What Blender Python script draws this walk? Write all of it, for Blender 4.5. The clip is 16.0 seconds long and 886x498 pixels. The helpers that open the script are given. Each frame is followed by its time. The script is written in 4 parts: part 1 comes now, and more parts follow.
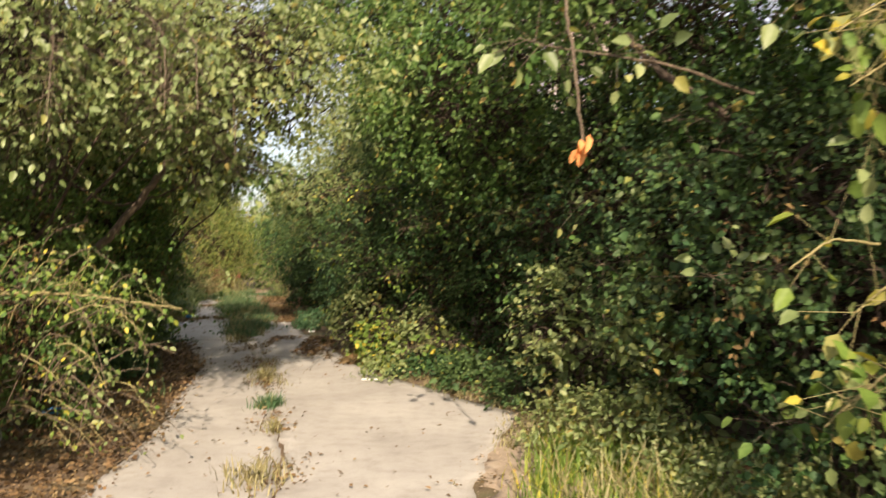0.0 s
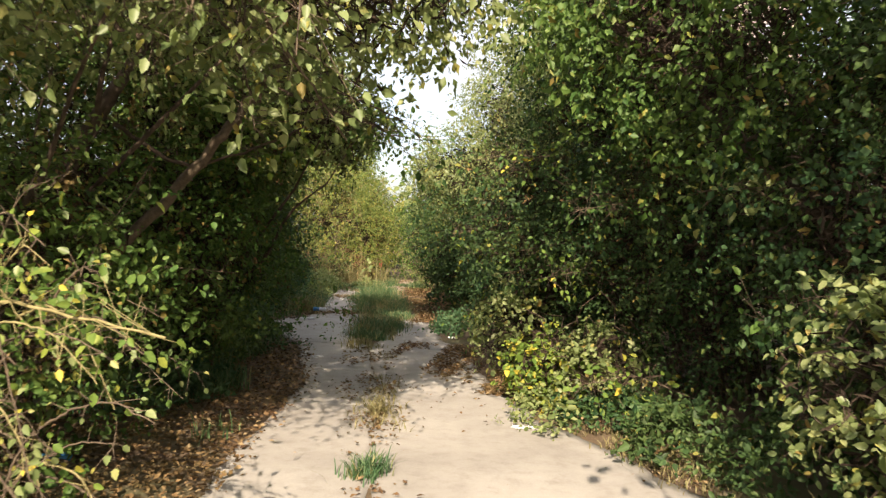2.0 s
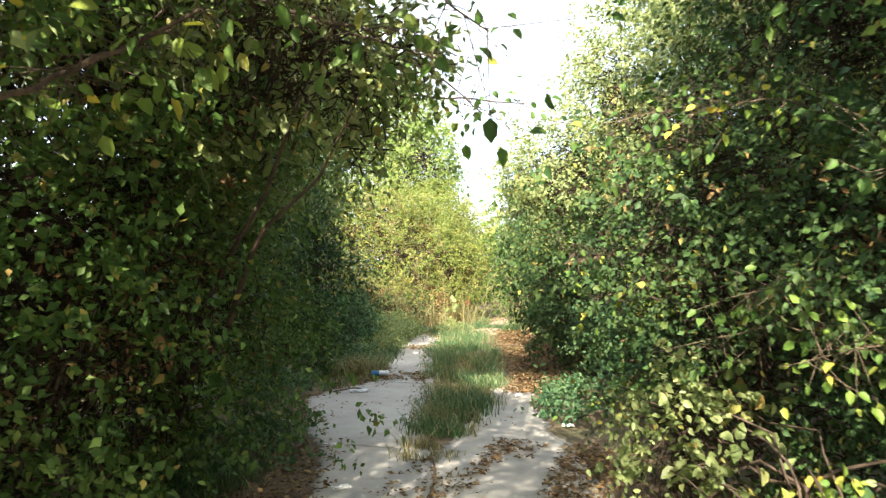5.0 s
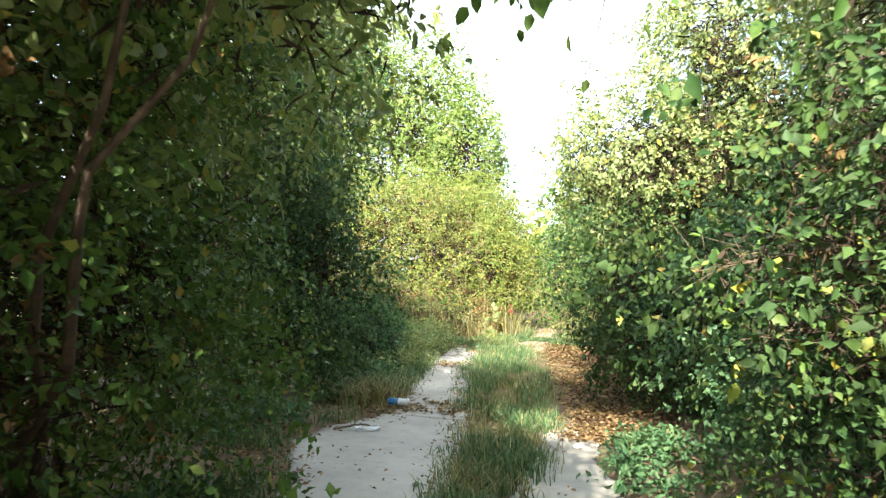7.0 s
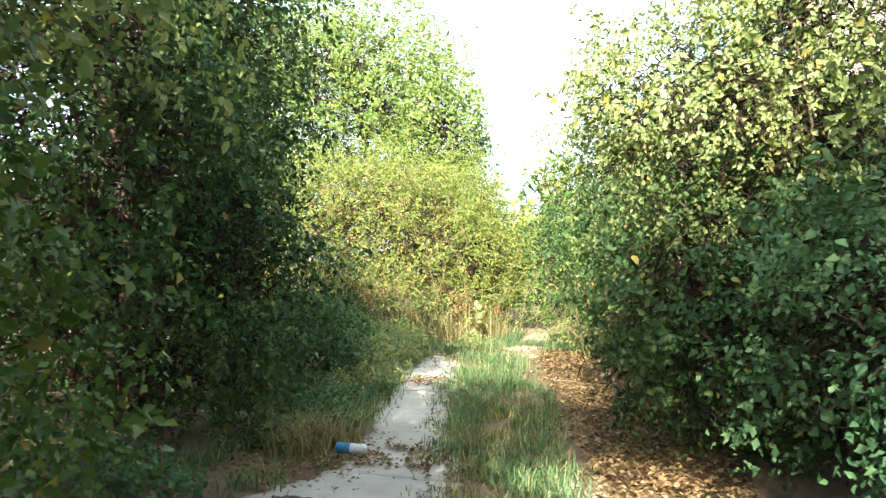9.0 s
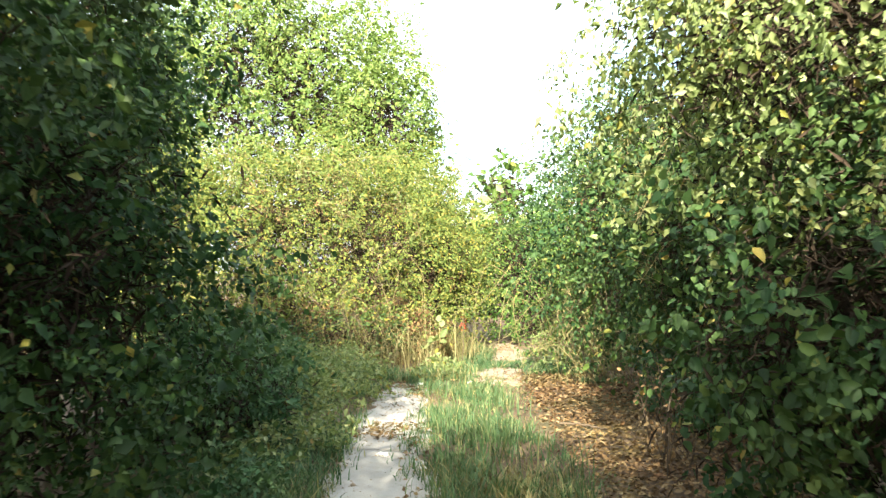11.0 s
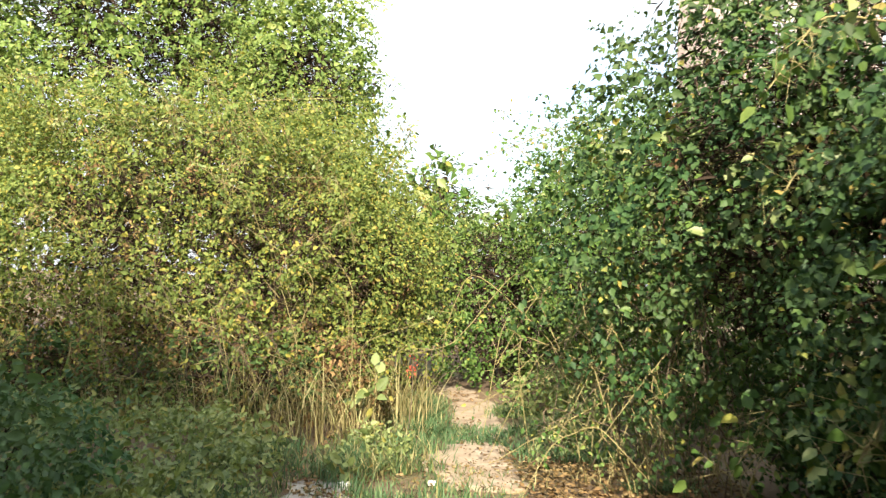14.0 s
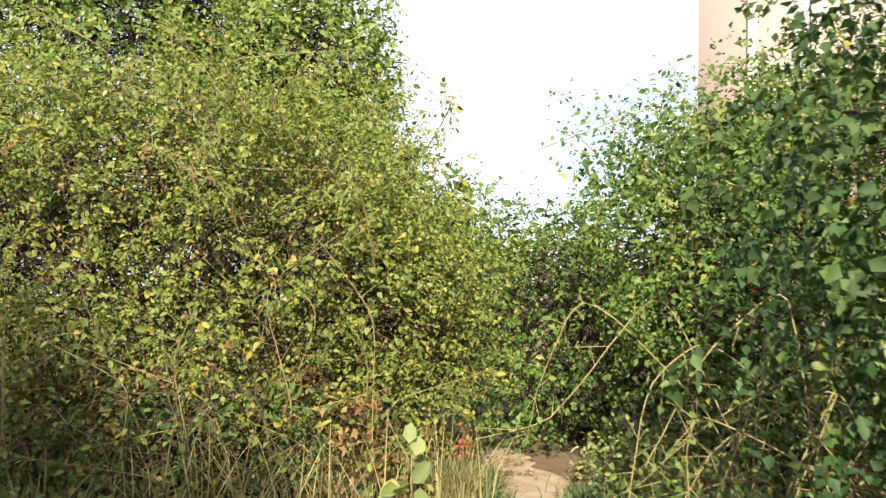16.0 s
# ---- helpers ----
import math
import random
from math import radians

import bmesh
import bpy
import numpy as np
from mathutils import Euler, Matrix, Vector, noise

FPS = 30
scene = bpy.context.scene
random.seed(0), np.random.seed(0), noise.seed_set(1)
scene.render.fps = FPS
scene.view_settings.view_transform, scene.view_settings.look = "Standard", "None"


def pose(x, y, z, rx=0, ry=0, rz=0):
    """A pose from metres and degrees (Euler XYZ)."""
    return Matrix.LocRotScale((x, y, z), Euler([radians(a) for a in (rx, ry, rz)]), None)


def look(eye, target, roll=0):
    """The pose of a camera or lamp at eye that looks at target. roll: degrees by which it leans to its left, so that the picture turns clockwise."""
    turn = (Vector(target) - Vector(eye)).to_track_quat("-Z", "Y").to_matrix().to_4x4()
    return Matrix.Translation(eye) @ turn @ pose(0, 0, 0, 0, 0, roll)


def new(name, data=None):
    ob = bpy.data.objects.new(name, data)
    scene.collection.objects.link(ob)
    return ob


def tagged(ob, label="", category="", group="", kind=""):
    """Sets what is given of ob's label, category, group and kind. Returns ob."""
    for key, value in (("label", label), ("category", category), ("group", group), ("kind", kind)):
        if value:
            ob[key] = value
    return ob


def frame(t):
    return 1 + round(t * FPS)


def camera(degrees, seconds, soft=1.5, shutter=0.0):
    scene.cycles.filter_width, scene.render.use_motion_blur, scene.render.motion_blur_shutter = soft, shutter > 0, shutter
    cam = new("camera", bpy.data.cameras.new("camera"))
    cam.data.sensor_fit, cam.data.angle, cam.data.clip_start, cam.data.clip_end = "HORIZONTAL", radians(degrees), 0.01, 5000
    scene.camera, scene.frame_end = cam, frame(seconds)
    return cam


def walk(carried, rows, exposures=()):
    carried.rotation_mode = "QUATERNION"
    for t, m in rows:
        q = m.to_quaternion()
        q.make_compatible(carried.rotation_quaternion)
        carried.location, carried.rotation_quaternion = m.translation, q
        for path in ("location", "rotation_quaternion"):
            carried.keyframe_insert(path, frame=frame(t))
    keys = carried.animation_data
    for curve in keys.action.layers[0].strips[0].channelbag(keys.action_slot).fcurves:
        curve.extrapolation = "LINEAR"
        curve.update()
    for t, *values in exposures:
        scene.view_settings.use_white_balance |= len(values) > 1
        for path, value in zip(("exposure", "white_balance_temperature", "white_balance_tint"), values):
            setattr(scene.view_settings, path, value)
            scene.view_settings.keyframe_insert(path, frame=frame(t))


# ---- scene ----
cam = camera(57.1, 16.0, soft=1.35, shutter=0.3)
# seconds, x, y, eye height, yaw, pitch, roll
ROWS = [
    (0.0, 0.0, 0.0, 1.5, -0.0, 0.0, -0.0),
    (0.5, -0.074, 0.672, 1.487, 4.23, -3.31, -3.53),
    (1.0, -0.122, 1.416, 1.476, 7.02, 1.25, 3.92),
    (1.5, -0.216, 2.192, 1.483, 9.4, 4.3, 2.8),
    (2.0, -0.322, 2.908, 1.473, 10.73, -0.78, -2.03),
    (2.5, -0.448, 3.622, 1.461, 11.38, -0.07, -0.81),
    (3.0, -0.558, 4.296, 1.46, 11.61, 2.22, 4.48),
    (3.5, -0.7, 5.012, 1.46, 12.3, 1.61, 0.93),
    (4.0, -0.84, 5.626, 1.476, 13.99, 0.08, -1.85),
    (4.5, -0.966, 6.334, 1.503, 15.54, -0.79, 2.59),
    (5.0, -1.165, 6.987, 1.53, 17.44, 1.17, 0.65),
    (7.5, -2.024, 9.883, 1.523, 20.99, 1.35, -0.61),
    (8.0, -2.197, 10.492, 1.526, 20.59, -0.42, 1.21),
    (8.5, -2.436, 11.137, 1.517, 19.99, 0.57, -0.28),
    (11.0, -3.759, 14.166, 1.503, 14.54, 1.35, 0.97),
    (11.5, -3.987, 14.927, 1.5, 13.27, 0.15, -0.12),
    (12.0, -4.217, 15.638, 1.498, 12.6, 0.85, -0.03),
    (12.5, -4.478, 16.416, 1.493, 11.74, 1.89, 1.4),
    (13.0, -4.717, 17.119, 1.497, 10.87, 1.47, 1.27),
    (13.5, -4.942, 17.892, 1.495, 9.42, 0.06, 1.95),
    (14.0, -5.186, 18.585, 1.496, 8.47, 2.17, -1.77),
    (14.5, -5.401, 19.266, 1.492, 7.55, 2.66, 2.59),
    (15.0, -5.615, 19.92, 1.507, 6.86, 0.05, 2.42),
    (15.5, -5.771, 20.542, 1.503, 8.24, 2.2, 0.73),
    (16.0, -5.935, 21.062, 1.498, 8.97, 4.13, -1.76),
]
walk(cam, [(t, pose(x, y, z, 90 + pitch, roll, yaw)) for t, x, y, z, yaw, pitch, roll in ROWS],
     exposures=[(0, 1.0, 7000, 14), (2, 1.2, 6900, 14), (4, 1.8, 6600, 10), (5, 2.25, 6400, 6), (7.5, 2.4, 6200, 2), (8.5, 2.4, 6200, 2), (11, 2.3, 6400, 2), (13, 1.95, 6550, 5), (16, 1.35, 6800, 7)])

# ---- light ----
SUN_DIR = Vector((-0.11, 0.84, -0.53)).normalized()  # the way the sunlight travels
world = bpy.data.worlds.new("sky")
scene.world = world
world.use_nodes = True
wn = world.node_tree
sky = wn.nodes.new("ShaderNodeTexSky")
sky.sky_type, sky.sun_disc = "NISHITA", False
sky.sun_elevation = math.asin(-SUN_DIR.z)
sky.sun_rotation = math.atan2(-SUN_DIR.x, -SUN_DIR.y)
sky.air_density, sky.dust_density, sky.ozone_density = 1.0, 3.5, 1.0
# a high veil of thin white cloud with a few blue gaps
veil_at = wn.nodes.new("ShaderNodeTexCoord")
veil = wn.nodes.new("ShaderNodeTexNoise")
veil.inputs["Scale"].default_value, veil.inputs["Detail"].default_value, veil.inputs["Roughness"].default_value = 2.2, 5, 0.5
wn.links.new(veil_at.outputs["Generated"], veil.inputs["Vector"])
veil_ramp = wn.nodes.new("ShaderNodeValToRGB")
for stop, (place, tone) in zip(veil_ramp.color_ramp.elements, ((0.34, 0.12), (0.5, 0.85))):
    stop.position, stop.color = place, (tone, tone, tone, 1)
wn.links.new(veil.outputs["Fac"], veil_ramp.inputs[0])
veiled = wn.nodes.new("ShaderNodeMix")
veiled.data_type = "RGBA"
wn.links.new(veil_ramp.outputs[0], veiled.inputs[0])
wn.links.new(sky.outputs[0], veiled.inputs[6])
veiled.inputs[7].default_value = (3.3, 3.45, 3.7, 1)
wn.links.new(veiled.outputs[2], wn.nodes["Background"].inputs[0])
wn.nodes["Background"].inputs[1].default_value = 0.15
sun = new("sun", bpy.data.lights.new("sun", "SUN"))
sun.data.energy, sun.data.angle, sun.data.color = 5.0, radians(0.6), (1.0, 0.87, 0.70)
sun.matrix_world = look((-20, -30, 30), Vector((-20, -30, 30)) + SUN_DIR)


# ---- materials ----
def nodes_of(name):
    m = bpy.data.materials.new(name)
    m.use_nodes = True
    t = m.node_tree
    return m, t, t.nodes["Principled BSDF"], t.nodes["Material Output"]


def ramp(t, fac, stops, mode="LINEAR"):
    r = t.nodes.new("ShaderNodeValToRGB")
    r.color_ramp.interpolation = mode
    e = r.color_ramp.elements
    while len(e) < len(stops):
        e.new(0.5)
    for k, (p, c) in enumerate(stops):
        e[k].position, e[k].color = p, (*c, 1)
    t.links.new(fac, r.inputs[0])
    return r.outputs[0]


def noise_at(t, scale, detail=4, rough=0.6, coord="Object"):
    c = t.nodes.new("ShaderNodeTexCoord")
    n = t.nodes.new("ShaderNodeTexNoise")
    n.inputs["Scale"].default_value, n.inputs["Detail"].default_value, n.inputs["Roughness"].default_value = scale, detail, rough
    t.links.new(c.outputs[coord], n.inputs["Vector"])
    return n.outputs["Fac"]


def mixed(t, fac, a, b, mode="MIX"):
    m = t.nodes.new("ShaderNodeMix")
    m.data_type, m.blend_type = "RGBA", mode
    for key, v in ((0, fac), (6, a), (7, b)):
        if isinstance(v, (int, float)):
            m.inputs[key].default_value = v
        elif isinstance(v, tuple):
            m.inputs[key].default_value = (*v, 1)
        else:
            t.links.new(v, m.inputs[key])
    return m.outputs[2]


def bump(t, bsdf, height, strength, dist=0.01):
    b = t.nodes.new("ShaderNodeBump")
    b.inputs["Strength"].default_value, b.inputs["Distance"].default_value = strength, dist
    t.links.new(height, b.inputs["Height"])
    t.links.new(b.outputs[0], bsdf.inputs["Normal"])


def leaf_material(name, stops, rough=0.5, through_light=0.28, spec=0.35):
    """Leaves: each one takes its colour from the ramp; light passes through the blade."""
    m, t, p, out = nodes_of(name)
    g = t.nodes.new("ShaderNodeNewGeometry")
    col = ramp(t, g.outputs["Random Per Island"], [(p_, (c[0] * 1.45, c[1] * 1.52, c[2] * 1.42)) for p_, c in stops])
    big = noise_at(t, 0.9, 3)
    col = mixed(t, ramp(t, big, [(0.4, (0, 0, 0)), (0.75, (0.3, 0.3, 0.3))]), col, (0.17, 0.18, 0.05))
    fine = noise_at(t, 60, 3)
    col = mixed(t, 0.35, col, ramp(t, fine, [(0.3, (0.55, 0.6, 0.5)), (0.7, (1.15, 1.1, 1.0))]), "MULTIPLY")
    t.links.new(col, p.inputs["Base Color"])
    p.inputs["Roughness"].default_value, p.inputs["Specular IOR Level"].default_value = rough, spec
    tr = t.nodes.new("ShaderNodeBsdfTranslucent")
    t.links.new(mixed(t, 1.0, col, (1.1, 1.15, 0.6), "MULTIPLY"), tr.inputs[0])
    s = t.nodes.new("ShaderNodeMixShader")
    s.inputs[0].default_value = through_light
    t.links.new(p.outputs[0], s.inputs[1])
    t.links.new(tr.outputs[0], s.inputs[2])
    t.links.new(s.outputs[0], out.inputs[0])
    return m


def plain_material(name, a, b, scale=8.0, rough=0.85, relief=0.4, island=False, spec=0.3):
    m, t, p, out = nodes_of(name)
    n = noise_at(t, scale, 6)
    col = ramp(t, n, [(0.3, a), (0.7, b)])
    if island:
        g = t.nodes.new("ShaderNodeNewGeometry")
        col = mixed(t, 0.7, col, ramp(t, g.outputs["Random Per Island"], [(0.0, a), (1.0, b)]))
    t.links.new(col, p.inputs["Base Color"])
    p.inputs["Roughness"].default_value, p.inputs["Specular IOR Level"].default_value = rough, spec
    bump(t, p, noise_at(t, scale * 5, 5), relief)
    return m


# Dark leaves: part of the shade on the bushes is in this colour.
LEAF_SHADE_DARK = leaf_material("leaf_shade_dark", [(0, (0.014, 0.033, 0.015)), (0.45, (0.025, 0.057, 0.022)), (0.85, (0.046, 0.084, 0.029)), (0.97, (0.07, 0.10, 0.032)), (0.985, (0.21, 0.195, 0.05)), (1, (0.20, 0.135, 0.05))], 0.55, 0.24, 0.22)
LEAF_GREEN = leaf_material("leaf_green", [(0, (0.026, 0.058, 0.015)), (0.5, (0.052, 0.10, 0.024)), (0.9, (0.09, 0.14, 0.038)), (0.955, (0.12, 0.15, 0.04)), (0.975, (0.21, 0.195, 0.05)), (1, (0.20, 0.135, 0.05))], 0.5, 0.28, 0.25)
LEAF_PALE = leaf_material("leaf_pale", [(0, (0.075, 0.105, 0.038)), (0.5, (0.155, 0.187, 0.082)), (0.88, (0.22, 0.238, 0.115)), (0.94, (0.24, 0.225, 0.08)), (0.965, (0.21, 0.195, 0.05)), (1, (0.20, 0.135, 0.05))], 0.45, 0.36, 0.4)
LEAF_GOLD = leaf_material("leaf_gold", [(0, (0.045, 0.072, 0.022)), (0.45, (0.105, 0.137, 0.038)), (0.82, (0.165, 0.18, 0.055)), (0.92, (0.25, 0.21, 0.05)), (0.965, (0.21, 0.195, 0.05)), (1, (0.20, 0.135, 0.05))], 0.55, 0.34, 0.2)
LEAF_BLUE = leaf_material("leaf_blue", [(0, (0.028, 0.064, 0.034)), (0.6, (0.05, 0.104, 0.054)), (1, (0.085, 0.137, 0.07))], 0.55, 0.3, 0.22)
LEAF_YELLOW = leaf_material("leaf_yellow", [(0, (0.06, 0.11, 0.025)), (0.6, (0.12, 0.17, 0.035)), (0.85, (0.20, 0.22, 0.045)), (1, (0.40, 0.30, 0.05))], 0.5, 0.3, 0.2)
LEAF_LIGHT = leaf_material("leaf_light", [(0, (0.06, 0.10, 0.03)), (0.5, (0.11, 0.16, 0.045)), (0.9, (0.165, 0.205, 0.07)), (1, (0.21, 0.205, 0.06))], 0.5, 0.34, 0.25)
GRASS = leaf_material("grass", [(0, (0.03, 0.068, 0.034)), (0.5, (0.056, 0.105, 0.052)), (0.82, (0.092, 0.135, 0.066)), (0.9, (0.14, 0.15, 0.08)), (1, (0.30, 0.25, 0.13))], 0.55, 0.25, 0.25)
STRAW = leaf_material("straw", [(0, (0.10, 0.08, 0.04)), (0.5, (0.19, 0.155, 0.085)), (0.9, (0.27, 0.23, 0.14)), (1, (0.13, 0.14, 0.055))], 0.7, 0.2, 0.15)
DEAD = leaf_material("dead_leaf", [(0, (0.045, 0.025, 0.016)), (0.4, (0.11, 0.06, 0.034)), (0.75, (0.175, 0.10, 0.056)), (1, (0.25, 0.175, 0.11))], 0.75, 0.1, 0.2)
WITHERED = leaf_material("withered_leaf", [(0, (0.03, 0.018, 0.012)), (0.4, (0.07, 0.038, 0.02)), (0.75, (0.12, 0.068, 0.035)), (1, (0.2, 0.13, 0.07))], 0.8, 0.1, 0.15)
BARK = plain_material("bark", (0.04, 0.029, 0.021), (0.125, 0.09, 0.065), 14, 0.9, 0.9)
# Darker than bark: the shade inside the bushes is put into this colour.
TWIGS_SHADE = plain_material("shade_twigs", (0.022, 0.016, 0.012), (0.06, 0.044, 0.032), 6, 0.95, 0.3, True, 0.1)
CANE = plain_material("cane", (0.16, 0.14, 0.06), (0.33, 0.28, 0.13), 20, 0.7, 0.3)
TWIG = plain_material("twig", (0.065, 0.048, 0.033), (0.165, 0.125, 0.085), 25, 0.85, 0.5)


def soil_material():
    m, t, p, out = nodes_of("soil")
    n1, n2, n3 = noise_at(t, 0.7, 5), noise_at(t, 9, 8, 0.7), noise_at(t, 70, 6, 0.7)
    col = ramp(t, n1, [(0.35, (0.11, 0.075, 0.045)), (0.55, (0.17, 0.12, 0.075)), (0.75, (0.24, 0.18, 0.12))])
    col = mixed(t, 0.6, col, ramp(t, n2, [(0.3, (0.5, 0.45, 0.4)), (0.7, (1.15, 1.1, 1.05))]), "MULTIPLY")
    col = mixed(t, 0.5, col, ramp(t, n3, [(0.35, (0.5, 0.45, 0.4)), (0.65, (1.2, 1.2, 1.2))]), "MULTIPLY")
    scrub = noise_at(t, 0.35, 7, 0.7)
    col = mixed(t, ramp(t, scrub, [(0.5, (0, 0, 0)), (0.62, (0.8, 0.8, 0.8))]), col, (0.075, 0.085, 0.03))
    t.links.new(col, p.inputs["Base Color"])
    p.inputs["Roughness"].default_value = 0.95
    bump(t, p, n2, 0.8, 0.03)
    return m


def concrete_material():
    m, t, p, out = nodes_of("concrete")
    n1, n2, n3 = noise_at(t, 0.9, 6), noise_at(t, 7, 8, 0.7), noise_at(t, 120, 4, 0.7)
    col = ramp(t, n1, [(0.3, (0.31, 0.29, 0.265)), (0.55, (0.40, 0.38, 0.35)), (0.75, (0.46, 0.44, 0.405))])
    col = mixed(t, 0.55, col, ramp(t, n2, [(0.28, (0.62, 0.58, 0.52)), (0.5, (0.97, 0.96, 0.94)), (0.7, (1.08, 1.07, 1.05))]), "MULTIPLY")
    col = mixed(t, 0.4, col, ramp(t, n3, [(0.35, (0.7, 0.68, 0.65)), (0.65, (1.1, 1.1, 1.1))]), "MULTIPLY")
    t.links.new(col, p.inputs["Base Color"])
    p.inputs["Roughness"].default_value = 0.9
    bump(t, p, n2, 0.35, 0.01)
    return m


SOIL, CONCRETE = soil_material(), concrete_material()
SAND = plain_material("sandy_dirt", (0.22, 0.165, 0.115), (0.38, 0.31, 0.235), 5, 0.95, 0.6)
WALL = plain_material("render_coat", (0.30, 0.245, 0.23), (0.33, 0.27, 0.255), 0.4, 0.9, 0.1)
WALL_PALE = plain_material("pale_panel", (0.40, 0.37, 0.35), (0.43, 0.40, 0.38), 0.4, 0.9, 0.1)
WALL_GREY = plain_material("grey_panel", (0.27, 0.27, 0.32), (0.32, 0.32, 0.37), 0.4, 0.9, 0.1)
PAPER = plain_material("paper", (0.62, 0.62, 0.60), (0.80, 0.79, 0.77), 12, 0.8, 0.2)
BLUE = plain_material("blue_print", (0.03, 0.16, 0.42), (0.07, 0.30, 0.60), 14, 0.45, 0.1)
TIN = plain_material("tin", (0.55, 0.57, 0.6), (0.75, 0.76, 0.78), 12, 0.35, 0.1)
RED_STEM = plain_material("red_stem", (0.30, 0.05, 0.025), (0.45, 0.09, 0.05), 18, 0.7, 0.2)
ORANGE = leaf_material("orange_leaf", [(0, (0.42, 0.13, 0.05)), (0.5, (0.58, 0.22, 0.09)), (1, (0.66, 0.32, 0.15))], 0.7, 0.3, 0.2)


# ---- mesh helpers ----
RNG = np.random.default_rng(7)


def mesh_from(name, verts, quads=None, tris=None, material=None, smooth=False):
    """A mesh from numpy arrays of corners and of four- and three-sided faces."""
    me = bpy.data.meshes.new(name)
    q = np.zeros((0, 4), np.int32) if quads is None else np.asarray(quads, np.int32)
    r = np.zeros((0, 3), np.int32) if tris is None else np.asarray(tris, np.int32)
    me.vertices.add(len(verts))
    me.vertices.foreach_set("co", np.asarray(verts, np.float32).ravel())
    me.loops.add(q.size + r.size)
    me.loops.foreach_set("vertex_index", np.concatenate([q.ravel(), r.ravel()]))
    me.polygons.add(len(q) + len(r))
    me.polygons.foreach_set("loop_start", np.concatenate([np.arange(len(q)) * 4, q.size + np.arange(len(r)) * 3]).astype(np.int32))
    me.update(calc_edges=True)
    if smooth:
        me.polygons.foreach_set("use_smooth", np.ones(len(q) + len(r), bool))
    if material:
        me.materials.append(material)
    return me


def part(name, me, parent, label=""):
    ob = new(name, me)
    ob.parent = parent
    return tagged(ob, label)


def thing(name, label, category, group="", kind="", at=(0, 0, 0), me=None):
    ob = new(name, me)
    ob.location = at
    return tagged(ob, label, category, group, kind)


def unit(v):
    return v / np.maximum(np.linalg.norm(v, axis=-1, keepdims=True), 1e-9)


def tubes(lines, sides=6):
    """Tapered tubes along lines, each a pair of points and radii, as corners and four-sided faces."""
    vs, qs, base = [], [], 0
    ang = np.linspace(0, 2 * np.pi, sides, endpoint=False)
    for pts, rad in lines:
        pts, rad = np.asarray(pts, float), np.asarray(rad, float)
        tan = unit(np.gradient(pts, axis=0))
        ref = np.array([0.3, 0.2, 1.0]) if abs(tan[0][2]) < 0.8 else np.array([1.0, 0.3, 0.1])
        u = unit(np.cross(tan, ref))
        w = np.cross(tan, u)
        ring = pts[:, None] + rad[:, None, None] * (np.cos(ang)[None, :, None] * u[:, None] + np.sin(ang)[None, :, None] * w[:, None])
        vs.append(ring.reshape(-1, 3))
        n = len(pts)
        i, j = np.meshgrid(np.arange(n - 1), np.arange(sides), indexing="ij")
        k = (j + 1) % sides
        qs.append(np.stack([i * sides + j, i * sides + k, (i + 1) * sides + k, (i + 1) * sides + j], -1).reshape(-1, 4) + base)
        base += n * sides
    return np.concatenate(vs), np.concatenate(qs)


def wander(a, b, n=8, sway=0.12, sag=0.0, rng=RNG):
    """A wavering line from a to b."""
    a, b = np.asarray(a, float), np.asarray(b, float)
    s = np.linspace(0, 1, n)[:, None]
    p = a + (b - a) * s
    j = rng.normal(0, sway, (n, 3)) * np.sin(np.pi * s)
    p = p + (j + np.roll(j, 1, 0)) / 2
    p[:, 2] += sag * np.sin(np.pi * s[:, 0])
    return p


def blades(pos, along, face, length, width, shape="kite"):
    """Leaf blades: each from pos along its own way, facing face. kite: two sides folded at the midrib; oval: rounder, four corners more."""
    along = unit(along)
    side = unit(np.cross(along, face))
    nor = np.cross(side, along)
    L, W = length[:, None], width[:, None]
    n = len(pos)
    if shape == "kite":
        v = np.stack([pos, pos + along * L * 0.42 + side * W * 0.5 + nor * W * 0.16, pos + along * L - nor * L * 0.12, pos + along * L * 0.42 - side * W * 0.5 + nor * W * 0.16], 1)
        f = np.arange(n)[:, None] * 4
        tris = np.concatenate([f + np.array([0, 1, 2]), f + np.array([0, 2, 3])])
        return v.reshape(-1, 3), None, tris
    v = np.stack([pos, pos + along * L * 0.26 + side * W * 0.44 + nor * W * 0.13, pos + along * L * 0.66 + side * W * 0.36 + nor * W * 0.08, pos + along * L - nor * L * 0.14,
                  pos + along * L * 0.66 - side * W * 0.36 + nor * W * 0.08, pos + along * L * 0.26 - side * W * 0.44 + nor * W * 0.13], 1)
    f = np.arange(n)[:, None] * 6
    quads = np.concatenate([f + np.array([0, 1, 2, 3]), f + np.array([0, 3, 4, 5])])
    return v.reshape(-1, 3), quads, None


def lumps(p, scale, seed):
    """A smooth bumpy number between about -1 and 1 for each place."""
    r = np.random.default_rng(seed)
    out = np.zeros(len(p))
    for k in range(5):
        w = r.normal(0, 1, 3) * (1.6 ** k) / scale
        out += np.sin(p @ w + r.uniform(0, 6.3)) / (1.35 ** k)
    return out / 2.4


def path_mid(y):
    return 0.55 - 0.285 * y


